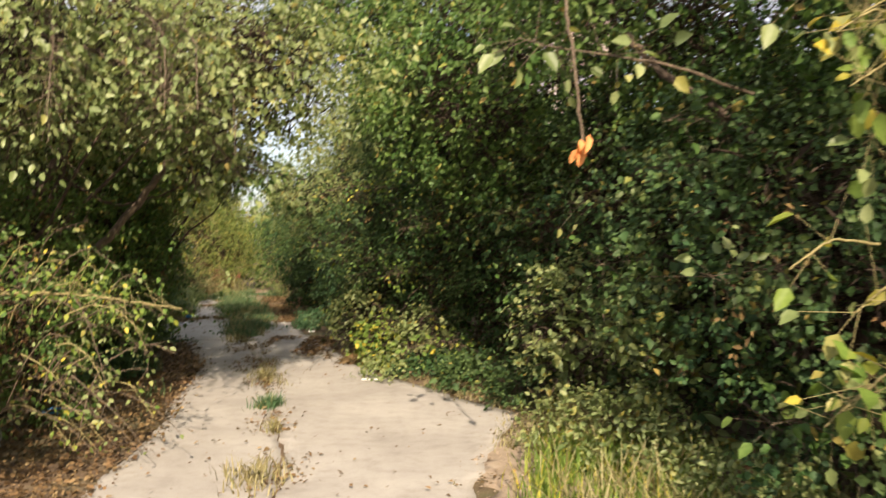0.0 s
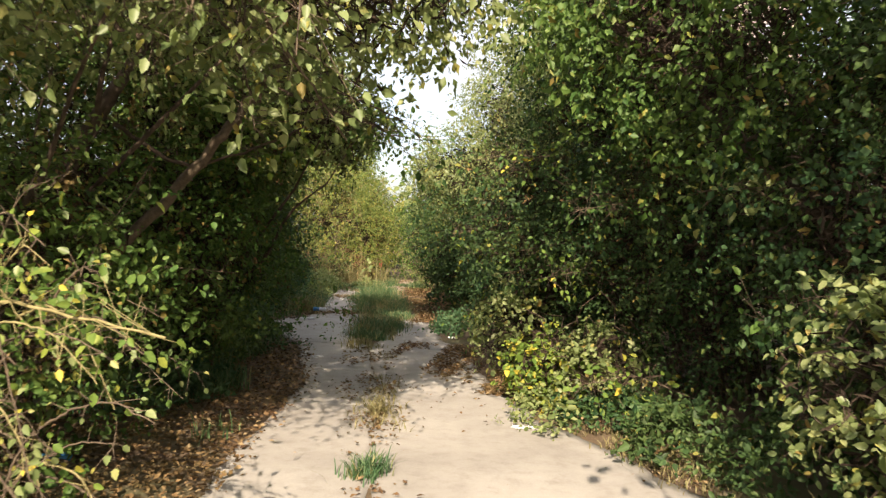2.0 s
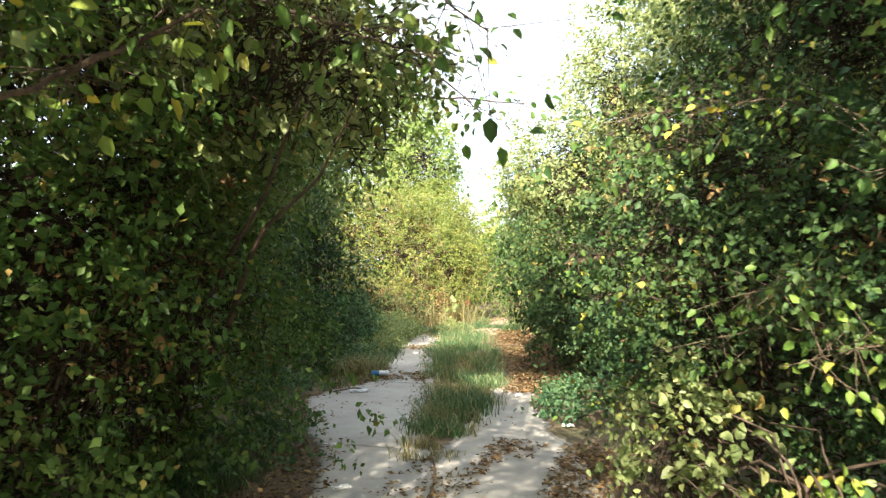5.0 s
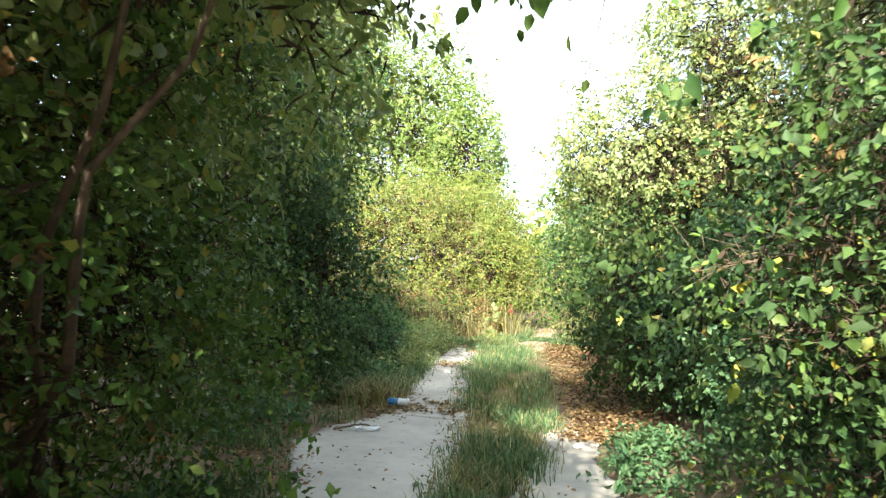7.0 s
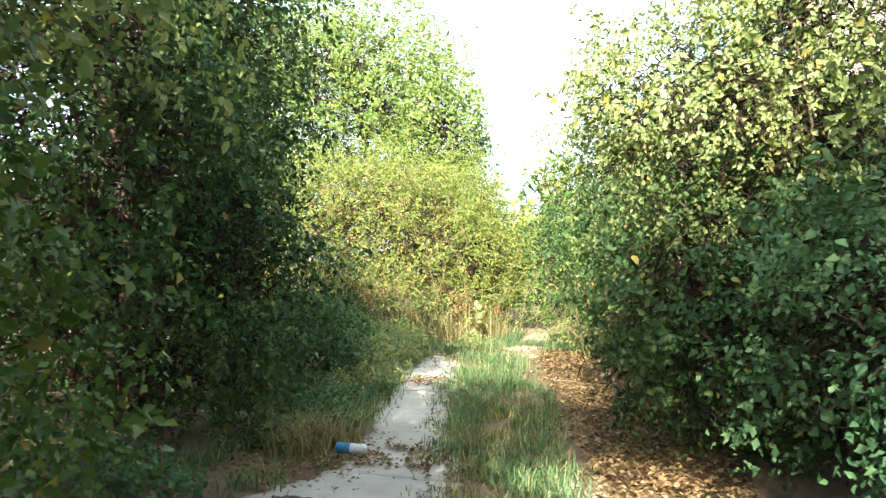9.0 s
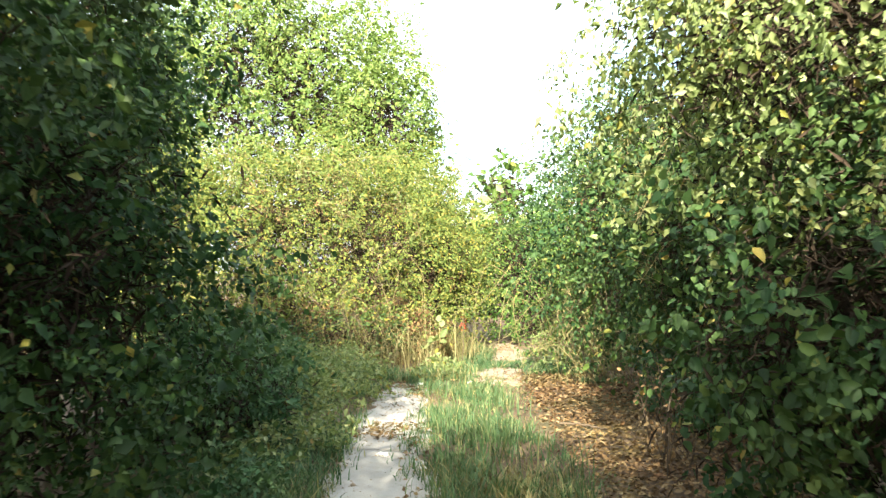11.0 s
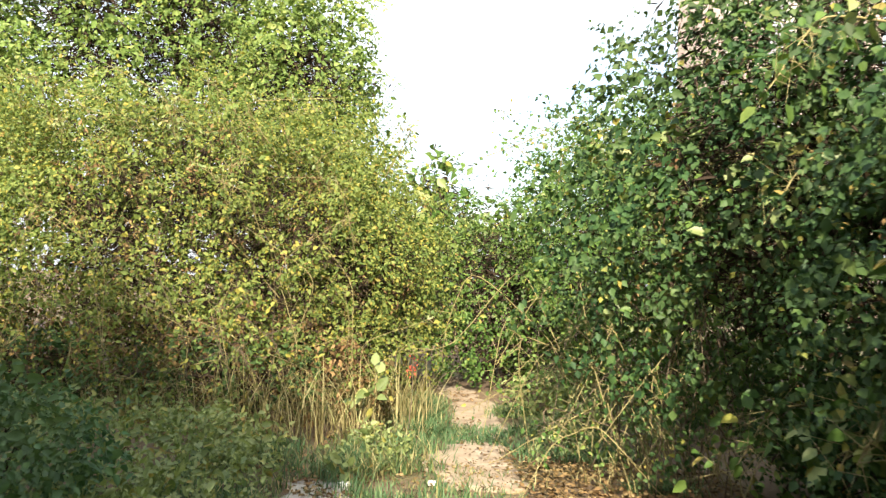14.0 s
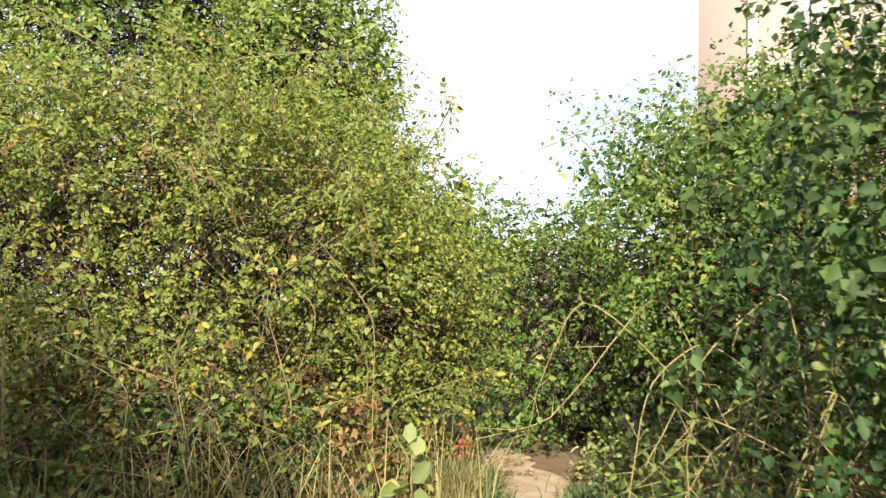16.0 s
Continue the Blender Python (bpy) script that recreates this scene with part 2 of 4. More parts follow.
def leaf_cloud(lobes, size, cover, seed, shape="kite", droop=0.35, per=9, ragged=0.22, open_=0.0, wide=0.62, shells=((0.80, 1.06, 1.0, 1.0), (0.5, 0.80, 0.25, 1.35))):
    """Sprays of leaves on and inside the uneven skin of egg-shaped lobes (centre, radii). Thinner and coarser away from the path."""
    rng = np.random.default_rng(seed)
    P, A, S = [], [], []
    C = np.array([l[0] for l in lobes], float)
    R = np.array([l[1] for l in lobes], float)
    for c, r in zip(C, R):
        area = 4 * np.pi * (((r[0] * r[1]) ** 1.6 + (r[0] * r[2]) ** 1.6 + (r[1] * r[2]) ** 1.6) / 3) ** (1 / 1.6)
        for lo, hi, k, big in shells:
            n = int(0.88 * area * cover * k / (0.5 * wide * (size * big) ** 2) / per)
            d = unit(rng.normal(0, 1, (n, 3)))
            keep = rng.random(n) < np.where(d[:, 2] < -0.35, 0.55, 1.0)
            d = d[keep]
            clump = lumps(d * r + c, 0.22, seed + 1)
            bumpy = 1 + ragged * lumps(d * r + c, 0.8, seed) + 0.95 * ragged * clump + np.maximum(0, rng.normal(0, 0.07, len(d)))
            f = rng.uniform(lo, hi, len(d)) * bumpy
            if lo > 0.7 and open_ > 0:
                ok = (lumps(d * r + c, 0.5, seed + 2) > -1.0 + 1.4 * open_) & (clump > -0.8 + 0.8 * open_)
                d, f = d[ok], f[ok]
            p = c + d * r * f[:, None]
            # not deep inside a neighbouring lobe
            inside = np.zeros(len(p), bool)
            for c2, r2 in zip(C, R):
                if c2 is not c and not np.array_equal(c2, c):
                    inside |= (((p - c2) / r2) ** 2).sum(1) < 0.62
            lat = np.abs(p[:, 0] - path_mid(p[:, 1])) + np.maximum(0, p[:, 2] - 4.5) + np.maximum(0, p[:, 1] - 31)
            far = ((lat > 4.6) & (p[:, 1] < 25)) | ((p[:, 1] > 31.0) & (p[:, 0] > -7.5)) | (p[:, 1] > 33.2) | ((p[:, 0] < -7) & (p[:, 1] > 29.3) & (p[:, 1] < 33) & (p[:, 2] < 2.6))
            away = (d[:, 0] * np.sign(c[0] - path_mid(c[1])) > 0.3) & (c[1] < 25) | (d[:, 1] > 0.3) & (c[1] > 26)
            far = (far | away) & (big < 2)
            ok = ~inside & (p[:, 2] > 0.03) & (~far | (rng.random(len(p)) < 0.14))
            P.append(p[ok]); A.append(unit(d[ok] / r)); S.append(np.where(far[ok], 2.0, 1.0) * size * big)
    P, A, S = np.concatenate(P), np.concatenate(A), np.concatenate(S)
    n = len(P)
    S = S * rng.lognormal(0, 0.2, n)
    way = unit(A + rng.normal(0, 0.55, (n, 3)) + np.array([0, 0, -droop]))
    flat = unit(np.cross(way, rng.normal(0, 1, (n, 3)) + np.array([0, 0, 0.01])))
    up = unit(0.7 * A + np.array([0.05, -0.45, 0.5]))  # leaves turn to the sun
    flat = unit(np.cross(way, up) + 0.3 * flat)
    pos, al, fa, le = [], [], [], []
    for k in range(per):
        s = (k + 0.5) / per
        sgn = 1 if k % 2 else -1
        leafway = way * 0.6 + flat * sgn * 0.9 + rng.normal(0, 0.55, (n, 3)) + np.array([0, 0, -droop * 0.7])
        pos.append(P + way * (S * per * 0.42 * (s - 0.5))[:, None] + rng.normal(0, 0.35, (n, 3)) * S[:, None])
        al.append(leafway)
        fa.append(up + rng.normal(0, 0.8, (n, 3)))
        le.append(S * rng.uniform(0.65, 1.25, n) * (1.1 - 0.4 * s))
    pos, al, fa, le = map(np.concatenate, (pos, al, fa, le))
    ok = pos[:, 2] > 0.02
    pos, al, fa, le = pos[ok], al[ok], fa[ok], le[ok]
    return blades(pos, al, fa, le, le * wide * rng.uniform(0.8, 1.15, len(le)), shape)


def bush(name, label, category, lobes, material, size=0.07, cover=1.6, seed=1, shape="kite", stems=5, trunk=0.03, group="", droop=0.35, ragged=0.26, open_=0.3, wide=0.62, foot=None, limb_mat=None, dry=0.0):
    """A shrub or tree: stems from the foot into each lobe, and a crown of leaf sprays."""
    rng = np.random.default_rng(seed + 900)
    C = np.array([l[0] for l in lobes], float)
    R = np.array([l[1] for l in lobes], float)
    low = C[np.argmin(C[:, 2])]
    foot = np.array([low[0], low[1], 0.0]) if foot is None else np.array(foot, float)
    root = thing(name, label, category, group, at=tuple(foot))
    v, q, t = leaf_cloud(lobes, size, cover, seed, shape, droop, 9, ragged, open_, wide)
    tagged(part("crown", mesh_from("crown", v - foot, q, t, material), root), kind="stuff")
    # Dark twig blades inside the lobes stand in for the shade of hollows.
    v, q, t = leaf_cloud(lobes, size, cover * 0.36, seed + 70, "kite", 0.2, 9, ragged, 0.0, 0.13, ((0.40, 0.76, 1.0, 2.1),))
    tagged(part("inner_shade_brush", mesh_from("inner_shade_brush", v - foot, q, t, TWIGS_SHADE), root, "bare inner twigs, coloured dark for the shade inside"), kind="stuff")
    if dry:
        v, q, t = leaf_cloud([(c, tuple(0.84 * a for a in r)) for c, r in lobes], size * 0.9, dry, seed + 50, "kite", 0.8, 9, ragged, open_, 0.5)
        tagged(part("dry_leaves", mesh_from("dry_leaves", v - foot, q, t, WITHERED), root, "withered brown leaves"), kind="stuff")
    main = C[np.argmax(C[:, 2] + 0.3 * R[:, 2])]
    top = np.array([main[0], main[1], main[2] + 0.4 * R[np.argmax(C[:, 2] + 0.3 * R[:, 2])][2]])
    line = wander(foot - [0, 0, 0.05], top, 9, 0.10 + 0.02 * (top[2]), rng=rng)
    vv, qq = tubes([(line - foot, np.linspace(trunk * 1.6, trunk * 0.35, 9))], 8)
    part("trunk", mesh_from("trunk", vv, qq, None, limb_mat or BARK, True), root)
    for c, r in zip(C, R):
        for k in range(max(1, stems // len(C))):
            d = unit(rng.normal(0, 1, 3) + np.array([0, 0, 0.4]))
            end = c + d * r * 0.85
            if end[2] < 0.2:
                end[2] = 0.2 + rng.random() * 0.4
            s = line[rng.integers(0, 6)] if len(C) < 3 or k == 0 else foot + rng.normal(0, 0.25, 3) * [1, 1, 0]
            w = wander(s, end, 8, 0.12, 0.15, rng)
            vv, qq = tubes([(w - foot, np.linspace(trunk * 0.7, 0.004, 8))], 5)
            part("limb", mesh_from("limb", vv, qq, None, limb_mat or BARK, True), root)
    return root


# ---- ground and path ----
def ground_sheet():
    n = 120
    g = np.concatenate([np.linspace(-300, -20, 12)[:-1], np.linspace(-20, 20, n), np.linspace(20, 300, 12)[1:]])
    gx, gy = g - 3, np.concatenate([np.linspace(-300, -8, 12)[:-1], np.linspace(-8, 36, n), np.linspace(36, 400, 12)[1:]])
    X, Y = np.meshgrid(gx, gy, indexing="ij")
    p = np.stack([X, Y, np.zeros_like(X)], -1).reshape(-1, 3)
    lat = np.abs(p[:, 0] - path_mid(p[:, 1]))
    p[:, 2] = -0.016 + 0.009 * lumps(p, 0.5, 3) + 0.05 * np.clip((lat - 1.6) / 2, 0, 1) * (1 + lumps(p, 1.2, 4))
    k = len(gy)
    i, j = np.meshgrid(np.arange(len(gx) - 1), np.arange(k - 1), indexing="ij")
    q = np.stack([i * k + j, (i + 1) * k + j, (i + 1) * k + j + 1, i * k + j + 1], -1).reshape(-1, 4)
    return thing("ground", "brown bare soil under bushes, stretching to the horizon", "ground", kind="structure", me=mesh_from("ground", p, q, None, SOIL, True))


ground_sheet()


def slab(name, edges, parent, material, z=0.0, thick=0.08, step=0.07, rough=0.035, seed=0):
    """A slab between a left and a right edge given as x at y, with broken, uneven edges."""
    (yl, xl), (yr, xr) = edges
    rng = np.random.default_rng(seed)
    y0, y1 = max(yl[0], yr[0]), min(yl[-1], yr[-1])
    ys = np.arange(y0, y1 + step, step)
    line = np.stack([np.zeros_like(ys), ys, np.zeros_like(ys)], -1)
    worn = lambda s: rough * (1.1 * lumps(line, 0.45, s) + 0.55 * lumps(line, 0.15, s + 1) + rng.normal(0, 0.3, len(ys)))
    a = np.interp(ys, yl, xl) + worn(seed)
    b = np.interp(ys, yr, xr) + worn(seed + 7)
    cols = 14
    s = np.linspace(0, 1, cols)
    X = a[:, None] + (b - a)[:, None] * s[None]
    Y = ys[:, None] + rng.normal(0, 0.012, (len(ys), cols))
    Z = np.full_like(X, z)
    p = np.stack([X, Y, Z], -1).reshape(-1, 3)
    p[:, 2] += 0.006 * lumps(p, 0.6, seed)
    n = len(ys)
    i, j = np.meshgrid(np.arange(n - 1), np.arange(cols - 1), indexing="ij")
    q = np.stack([i * cols + j, i * cols + j + 1, (i + 1) * cols + j + 1, (i + 1) * cols + j], -1).reshape(-1, 4)
    rim = np.concatenate([np.arange(cols), np.arange(1, n) * cols + cols - 1, (n - 1) * cols + np.arange(cols - 2, -1, -1), np.arange(n - 2, 0, -1) * cols])
    low = p[rim] - [0, 0, thick]
    m, base = len(rim), len(p)
    k = np.arange(m)
    kk = (k + 1) % m
    q = np.concatenate([q, np.stack([rim[kk], rim[k], base + k, base + kk], -1)])
    return part(name, mesh_from(name, np.concatenate([p, low]), q, None, material), parent)


LEFT_EDGE = ((-6, 3.5, 5, 7.2, 8.1, 10.4, 12.3, 13.4, 14.5, 15.5, 16.2, 16.9, 18, 19, 21, 23.4, 24.6), (-2.0, -2.1, -2.18, -2.45, -2.68, -3.06, -3.8, -4.3, -4.95, -5.6, -5.55, -5.3, -5.5, -5.85, -6.4, -7.05, -7.05))
RIGHT_EDGE = ((-6, 3.5, 5, 5.8, 7.4, 8.2, 8.7, 9.6, 10.8, 11.9, 14.3, 15.7, 16.8, 17.6), (0.6, 0.2, 0.2, 0.33, 0.67, 0.1, -0.1, -0.75, -1.2, -1.56, -2.3, -2.86, -3.24, -3.6))


def edge_shift(edge, d):
    return (edge[0], tuple(x + d for x in edge[1]))


def cut(edge, y0, y1):
    ys = [y0] + [y for y in edge[0] if y0 < y < y1] + [y1]
    return (tuple(ys), tuple(float(np.interp(y, *edge)) for y in ys))


CRACK = ((-6, 3, 5.8, 7.8, 10.2, 12, 13.4), (0.4, -0.75, -1.13, -1.66, -2.26, -2.82, -3.25))
pavement = thing("pavement", "worn pale concrete path with cracks and broken edges", "path", kind="structure")
JOINTS = (-6, 11.35, 13.4)
for k in range(2):
    y0, y1 = JOINTS[k] + 0.008, JOINTS[k + 1] - 0.008
    slab("slab", (cut(LEFT_EDGE, y0, y1), edge_shift(cut(CRACK, y0, y1), -0.011)), pavement, CONCRETE, 0.0, seed=20 + k, rough=0.03)
    slab("slab", (edge_shift(cut(CRACK, y0, y1), 0.011), cut(RIGHT_EDGE, y0, y1)), pavement, CONCRETE, 0.004, seed=30 + k, rough=0.03)
LANE_R = ((13.4, 15.1, 16.5, 19.2, 21.3, 24.4), (-3.3, -3.85, -4.25, -5.15, -5.8, -6.7))
for k, (y0, y1) in enumerate(((13.42, 17.0), (17.03, 20.6), (20.63, 24.4))):
    slab("slab", (cut(LEFT_EDGE, y0, y1), cut(LANE_R, y0, y1)), pavement, CONCRETE, 0.0, seed=40 + k, rough=0.10)
LANE2_L = ((13.4, 14.1, 15.5, 17.3, 17.6), (-3.2, -3.25, -3.4, -3.8, -3.85))
slab("slab", (cut(LANE2_L, 13.42, 17.5), cut(RIGHT_EDGE, 13.42, 17.5)), pavement, CONCRETE, 0.0, seed=50, rough=0.10)
trail = thing("trail", "bare trodden sandy dirt trail beside tall weeds", "path", kind="structure")
slab("dirt", (((24.5, 25, 25.6, 26.2), (-5.9, -6.25, -6.2, -6.0)), ((24.5, 25, 25.6, 26.2), (-5.5, -5.55, -5.6, -5.8))), trail, SAND, 0.006, 0.06, 0.06, 0.12, 60)
slab("dirt", (((26.5, 27.2, 28.0, 28.6, 30), (-6.2, -6.35, -6.45, -6.55, -6.9)), ((26.5, 27.2, 28.0, 28.6, 30), (-5.8, -5.8, -5.95, -6.05, -6.6))), trail, SAND, 0.006, 0.06, 0.06, 0.10, 62)
slab("verge_dirt", (((3.0, 5.0, 5.8, 7.4, 8.1), (0.25, 0.23, 0.36, 0.70, 0.2)), ((3.0, 5.0, 5.8, 7.4, 8.1), (1.0, 0.95, 1.0, 1.1, 0.5))), trail, SAND, -0.004, 0.03, 0.06, 0.10, 61)

# ---- the shrubs and trees ----
L = lambda x, y, z, a, b, c: ((x, y, z), (a, b, c))
# beside the start, on the sunny side
bush("bramble_bush", "tangled green bramble bush with yellowing leaves beside the path", "bush",
     [L(-4.4, 6.3, 1.0, 1.6, 1.7, 1.3), L(-3.9, 5.2, 0.8, 1.1, 0.9, 0.9), L(-4.1, 7.6, 1.0, 0.8, 1.0, 1.1)], LEAF_GREEN, 0.05, 0.8, 11, "oval", 40, 0.018, wide=0.7, open_=0.45, limb_mat=TWIG, dry=0.2)
# The highest lobe is added out of view to shade the growth ahead.
bush("overhanging_tree", "leaning tree whose pale green boughs hang over the path", "tree",
     [L(-3.6, 6.0, 3.1, 1.8, 1.5, 0.85), L(-2.0, 7.4, 3.15, 1.3, 1.4, 0.75), L(-5.4, 7.2, 3.4, 1.7, 2.0, 1.4), L(-3.4, 9.2, 3.5, 1.6, 1.6, 0.9), L(-3.2, 10.3, 5.7, 1.5, 1.4, 0.8)], LEAF_PALE, 0.068, 0.95, 12, "kite", 12, 0.05, foot=(-4.9, 7.8, 0), wide=0.55, open_=0.4, droop=0.9)
bush("thicket", "dark shaded thicket of leafy shrubs beside the path", "bush",
     [L(-4.95, 10.3, 1.4, 1.4, 2.2, 1.9), L(-5.8, 12.6, 1.5, 1.5, 1.6, 2.0), L(-5.2, 10.8, 2.9, 1.7, 2.2, 1.2)], LEAF_GREEN, 0.055, 1.3, 13, "kite", 40, 0.022, limb_mat=TWIG, dry=0.12)
bush("overhanging_tree", "tree with dark hanging leafy boughs arching over the path", "tree",
     [L(-4.6, 11.6, 2.9, 1.3, 1.7, 1.0), L(-3.15, 10.9, 2.6, 0.7, 0.8, 0.45), L(-5.5, 13.6, 3.3, 1.4, 1.5, 1.2)], LEAF_PALE, 0.058, 0.9, 14, "oval", 10, 0.05, foot=(-5.2, 12.2, 0), open_=0.35, droop=0.7)
# Leaf colour carries shade; the last lobe is added to shade the mound's foot.
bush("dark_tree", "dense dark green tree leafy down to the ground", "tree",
     [L(-7.5, 17.4, 1.5, 1.7, 1.8, 1.8), L(-7.5, 17.2, 3.8, 1.75, 1.6, 2.0), L(-6.9, 16.2, 2.6, 1.1, 1.1, 1.3), L(-8.4, 19.2, 1.8, 1.0, 1.0, 1.3), L(-9.3, 20.3, 3.0, 1.5, 1.5, 1.9)], LEAF_SHADE_DARK, 0.06, 1.3, 15, "kite", 14, 0.07, open_=0.1, droop=0.6)
bush("low_shrub", "low bushy green shrub spreading beside the lane", "bush",
     [L(-7.5, 20.3, 0.4, 0.8, 1.1, 0.55), L(-8.3, 21.7, 0.45, 1.0, 1.1, 0.55)], LEAF_BLUE, 0.055, 1.2, 16, "oval", 10, 0.012)
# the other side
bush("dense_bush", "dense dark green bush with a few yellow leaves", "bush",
     [L(2.7, 6.2, 1.4, 1.4, 2.2, 1.7), L(2.2, 8.4, 1.6, 1.5, 1.6, 1.9), L(2.6, 4.2, 1.2, 1.1, 1.3, 1.4)], LEAF_SHADE_DARK, 0.052, 1.3, 21, "kite", 36, 0.025, wide=0.75, limb_mat=TWIG, dry=0.05)
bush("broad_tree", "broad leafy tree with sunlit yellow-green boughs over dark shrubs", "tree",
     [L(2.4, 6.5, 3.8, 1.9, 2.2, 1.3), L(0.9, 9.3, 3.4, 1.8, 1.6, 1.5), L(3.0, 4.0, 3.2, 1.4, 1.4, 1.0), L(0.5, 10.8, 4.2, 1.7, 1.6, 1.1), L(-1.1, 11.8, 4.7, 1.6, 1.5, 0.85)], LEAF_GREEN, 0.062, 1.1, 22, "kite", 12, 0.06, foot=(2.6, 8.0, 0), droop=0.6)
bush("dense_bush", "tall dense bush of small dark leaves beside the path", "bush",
     [L(0.9, 11.2, 1.4, 1.6, 1.6, 1.7), L(-0.5, 12.6, 1.5, 1.5, 1.2, 1.7), L(0.25, 12.4, 3.2, 1.5, 1.5, 1.4)], LEAF_SHADE_DARK, 0.048, 1.2, 23, "kite", 36, 0.025, open_=0.45, limb_mat=TWIG, dry=0.06)
bush("sapling", "small sapling with bright yellow-green leaves", "bush", [L(-0.75, 10.25, 0.35, 0.32, 0.3, 0.4)], LEAF_YELLOW, 0.055, 1.0, 24, "oval", 8, 0.008, wide=0.7)
bush("leafy_shrub", "grey-green leafy shrub leaning towards the lane", "bush",
     [L(-0.8, 15.3, 0.9, 1.15, 1.2, 1.1), L(-1.45, 17.0, 1.0, 1.05, 1.1, 1.2)], LEAF_BLUE, 0.055, 1.3, 25, "kite", 18, 0.02)
bush("leafy_tree", "sunlit green tree with drooping leaves above shrubs", "tree",
     [L(-2.55, 19.0, 2.65, 1.6, 1.4, 1.0), L(-0.7, 19.2, 4.4, 1.9, 1.7, 1.7), L(-0.2, 15.4, 3.6, 1.4, 1.7, 1.5), L(0.4, 18.0, 4.2, 1.8, 1.8, 1.6), L(-1.6, 18.9, 3.8, 1.45, 1.4, 1.3)], LEAF_PALE, 0.055, 1.1, 26, "kite", 14, 0.06, foot=(-1.6, 19.0, 0), droop=0.7, open_=0.25)
# Split from the leafy tree; its shade is put into darker leaves.
bush("shade_tinted_shrub", "broad-leaved growth under a tree, its shade put into dark leaf colour", "bush",
     [L(-2.4, 18.8, 1.05, 1.35, 1.4, 1.2)], LEAF_SHADE_DARK, 0.06, 1.3, 29, "oval", 14, 0.02, droop=0.6, wide=0.7)
# Dark leaf colour stands in for shade from the leafy tree before it.
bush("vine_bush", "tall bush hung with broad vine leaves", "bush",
     [L(-2.7, 22.4, 1.5, 1.25, 1.5, 1.7), L(-3.6, 24.2, 2.1, 1.35, 1.1, 1.8), L(-2.0, 23.0, 3.2, 1.6, 1.7, 1.3)], LEAF_SHADE_DARK, 0.055, 1.4, 27, "kite", 30, 0.025, wide=0.75, droop=0.7, limb_mat=TWIG, dry=0.06)
bush("hedge_bush", "sunlit green hedge bush behind the trail", "bush",
     [L(-4.0, 29.0, 1.5, 1.9, 2.2, 2.1), L(-2.9, 30.3, 2.35, 2.3, 2.4, 2.15), L(-6.0, 31.2, 1.0, 1.5, 1.6, 1.9)], LEAF_GREEN, 0.06, 1.2, 28, "kite", 20, 0.03, wide=0.7)
# the sunny mound that closes the lane
bush("bramble_mound", "big sunlit mound of yellow-green bramble and climbers", "bush",
     [L(-10.2, 28.4, 1.65, 3.0, 2.2, 2.05), L(-8.0, 28.2, 1.2, 1.3, 1.6, 1.7), L(-12.8, 27.6, 1.4, 2.2, 2.2, 1.9), L(-8.6, 30.4, 1.8, 1.5, 1.6, 1.9)], LEAF_GOLD, 0.05, 1.35, 31, "kite", 60, 0.016, limb_mat=CANE, open_=0.28, dry=0.14)
bush("tall_tree", "tall light green tree behind the bramble mound", "tree",
     [L(-12.9, 32.5, 5.4, 3.2, 2.6, 3.4), L(-9.9, 32.0, 4.2, 1.6, 1.5, 2.2), L(-15.8, 32.0, 4.4, 2.6, 2.4, 2.8)], LEAF_LIGHT, 0.095, 1.6, 32, "kite", 14, 0.12, open_=0.05)
bush("far_bushes", "far green bushes beyond the trail", "bush", [L(-9.0, 40.0, 1.6, 4.0, 2.0, 2.0), L(-3.0, 39.0, 2.0, 4.0, 2.0, 2.6)], LEAF_PALE, 0.2, 1.2, 33, "kite", 6, 0.05)
bush("far_tree", "far slender green tree above the bushes", "tree", [L(-10.8, 53.0, 4.6, 1.5, 1.5, 2.0), L(-10.4, 53.0, 3.0, 1.8, 1.6, 1.8)], LEAF_GREEN, 0.25, 1.2, 34, "kite", 6, 0.1)
# behind the hedges, closing the place
bush("backing_thicket", "tall dark thicket behind the hedge", "bush", [L(-10.5, 19.5, 1.2, 1.5, 2.2, 1.4), L(-9.2, 14.4, 1.2, 1.4, 2.2, 1.3), L(-8.2, 10.3, 1.3, 1.4, 2.2, 1.4)], LEAF_SHADE_DARK, 0.12, 1.6, 35, "kite", 8, 0.04, open_=0.0)
bush("backing_thicket", "tall dark thicket behind the bushes", "bush", [L(4.4, 9.0, 2.0, 1.6, 3.4, 2.4), L(3.2, 14.0, 2.0, 1.8, 2.6, 2.6), L(1.6, 20.0, 2.0, 1.8, 3.2, 2.8), L(0.2, 26.0, 2.0, 1.8, 2.8, 2.4)], LEAF_SHADE_DARK, 0.12, 1.6, 36, "kite", 8, 0.04, open_=0.0)
# beside and behind the start of the walk
# Out of view; added to cast shade on the dense bush ahead.
bush("unseen_shade_tree", "tall tree added out of view to shade the bushes", "tree", [L(5.5, -0.6, 3.4, 2.1, 2.0, 2.6), L(5.2, 2.0, 2.0, 1.8, 1.8, 2.0), L(4.9, -2.6, 5.7, 2.0, 1.9, 2.3)], LEAF_SHADE_DARK, 0.14, 1.5, 37, "kite", 8, 0.06, open_=0.1)
bush("roadside_bush", "leafy roadside bush beside the start of the path", "bush", [L(-5.0, 1.0, 1.4, 1.7, 2.4, 1.7), L(-2.9, 1.2, 2.75, 0.9, 0.6, 0.3)], LEAF_GREEN, 0.09, 0.9, 38, "kite", 10, 0.03, open_=0.3)
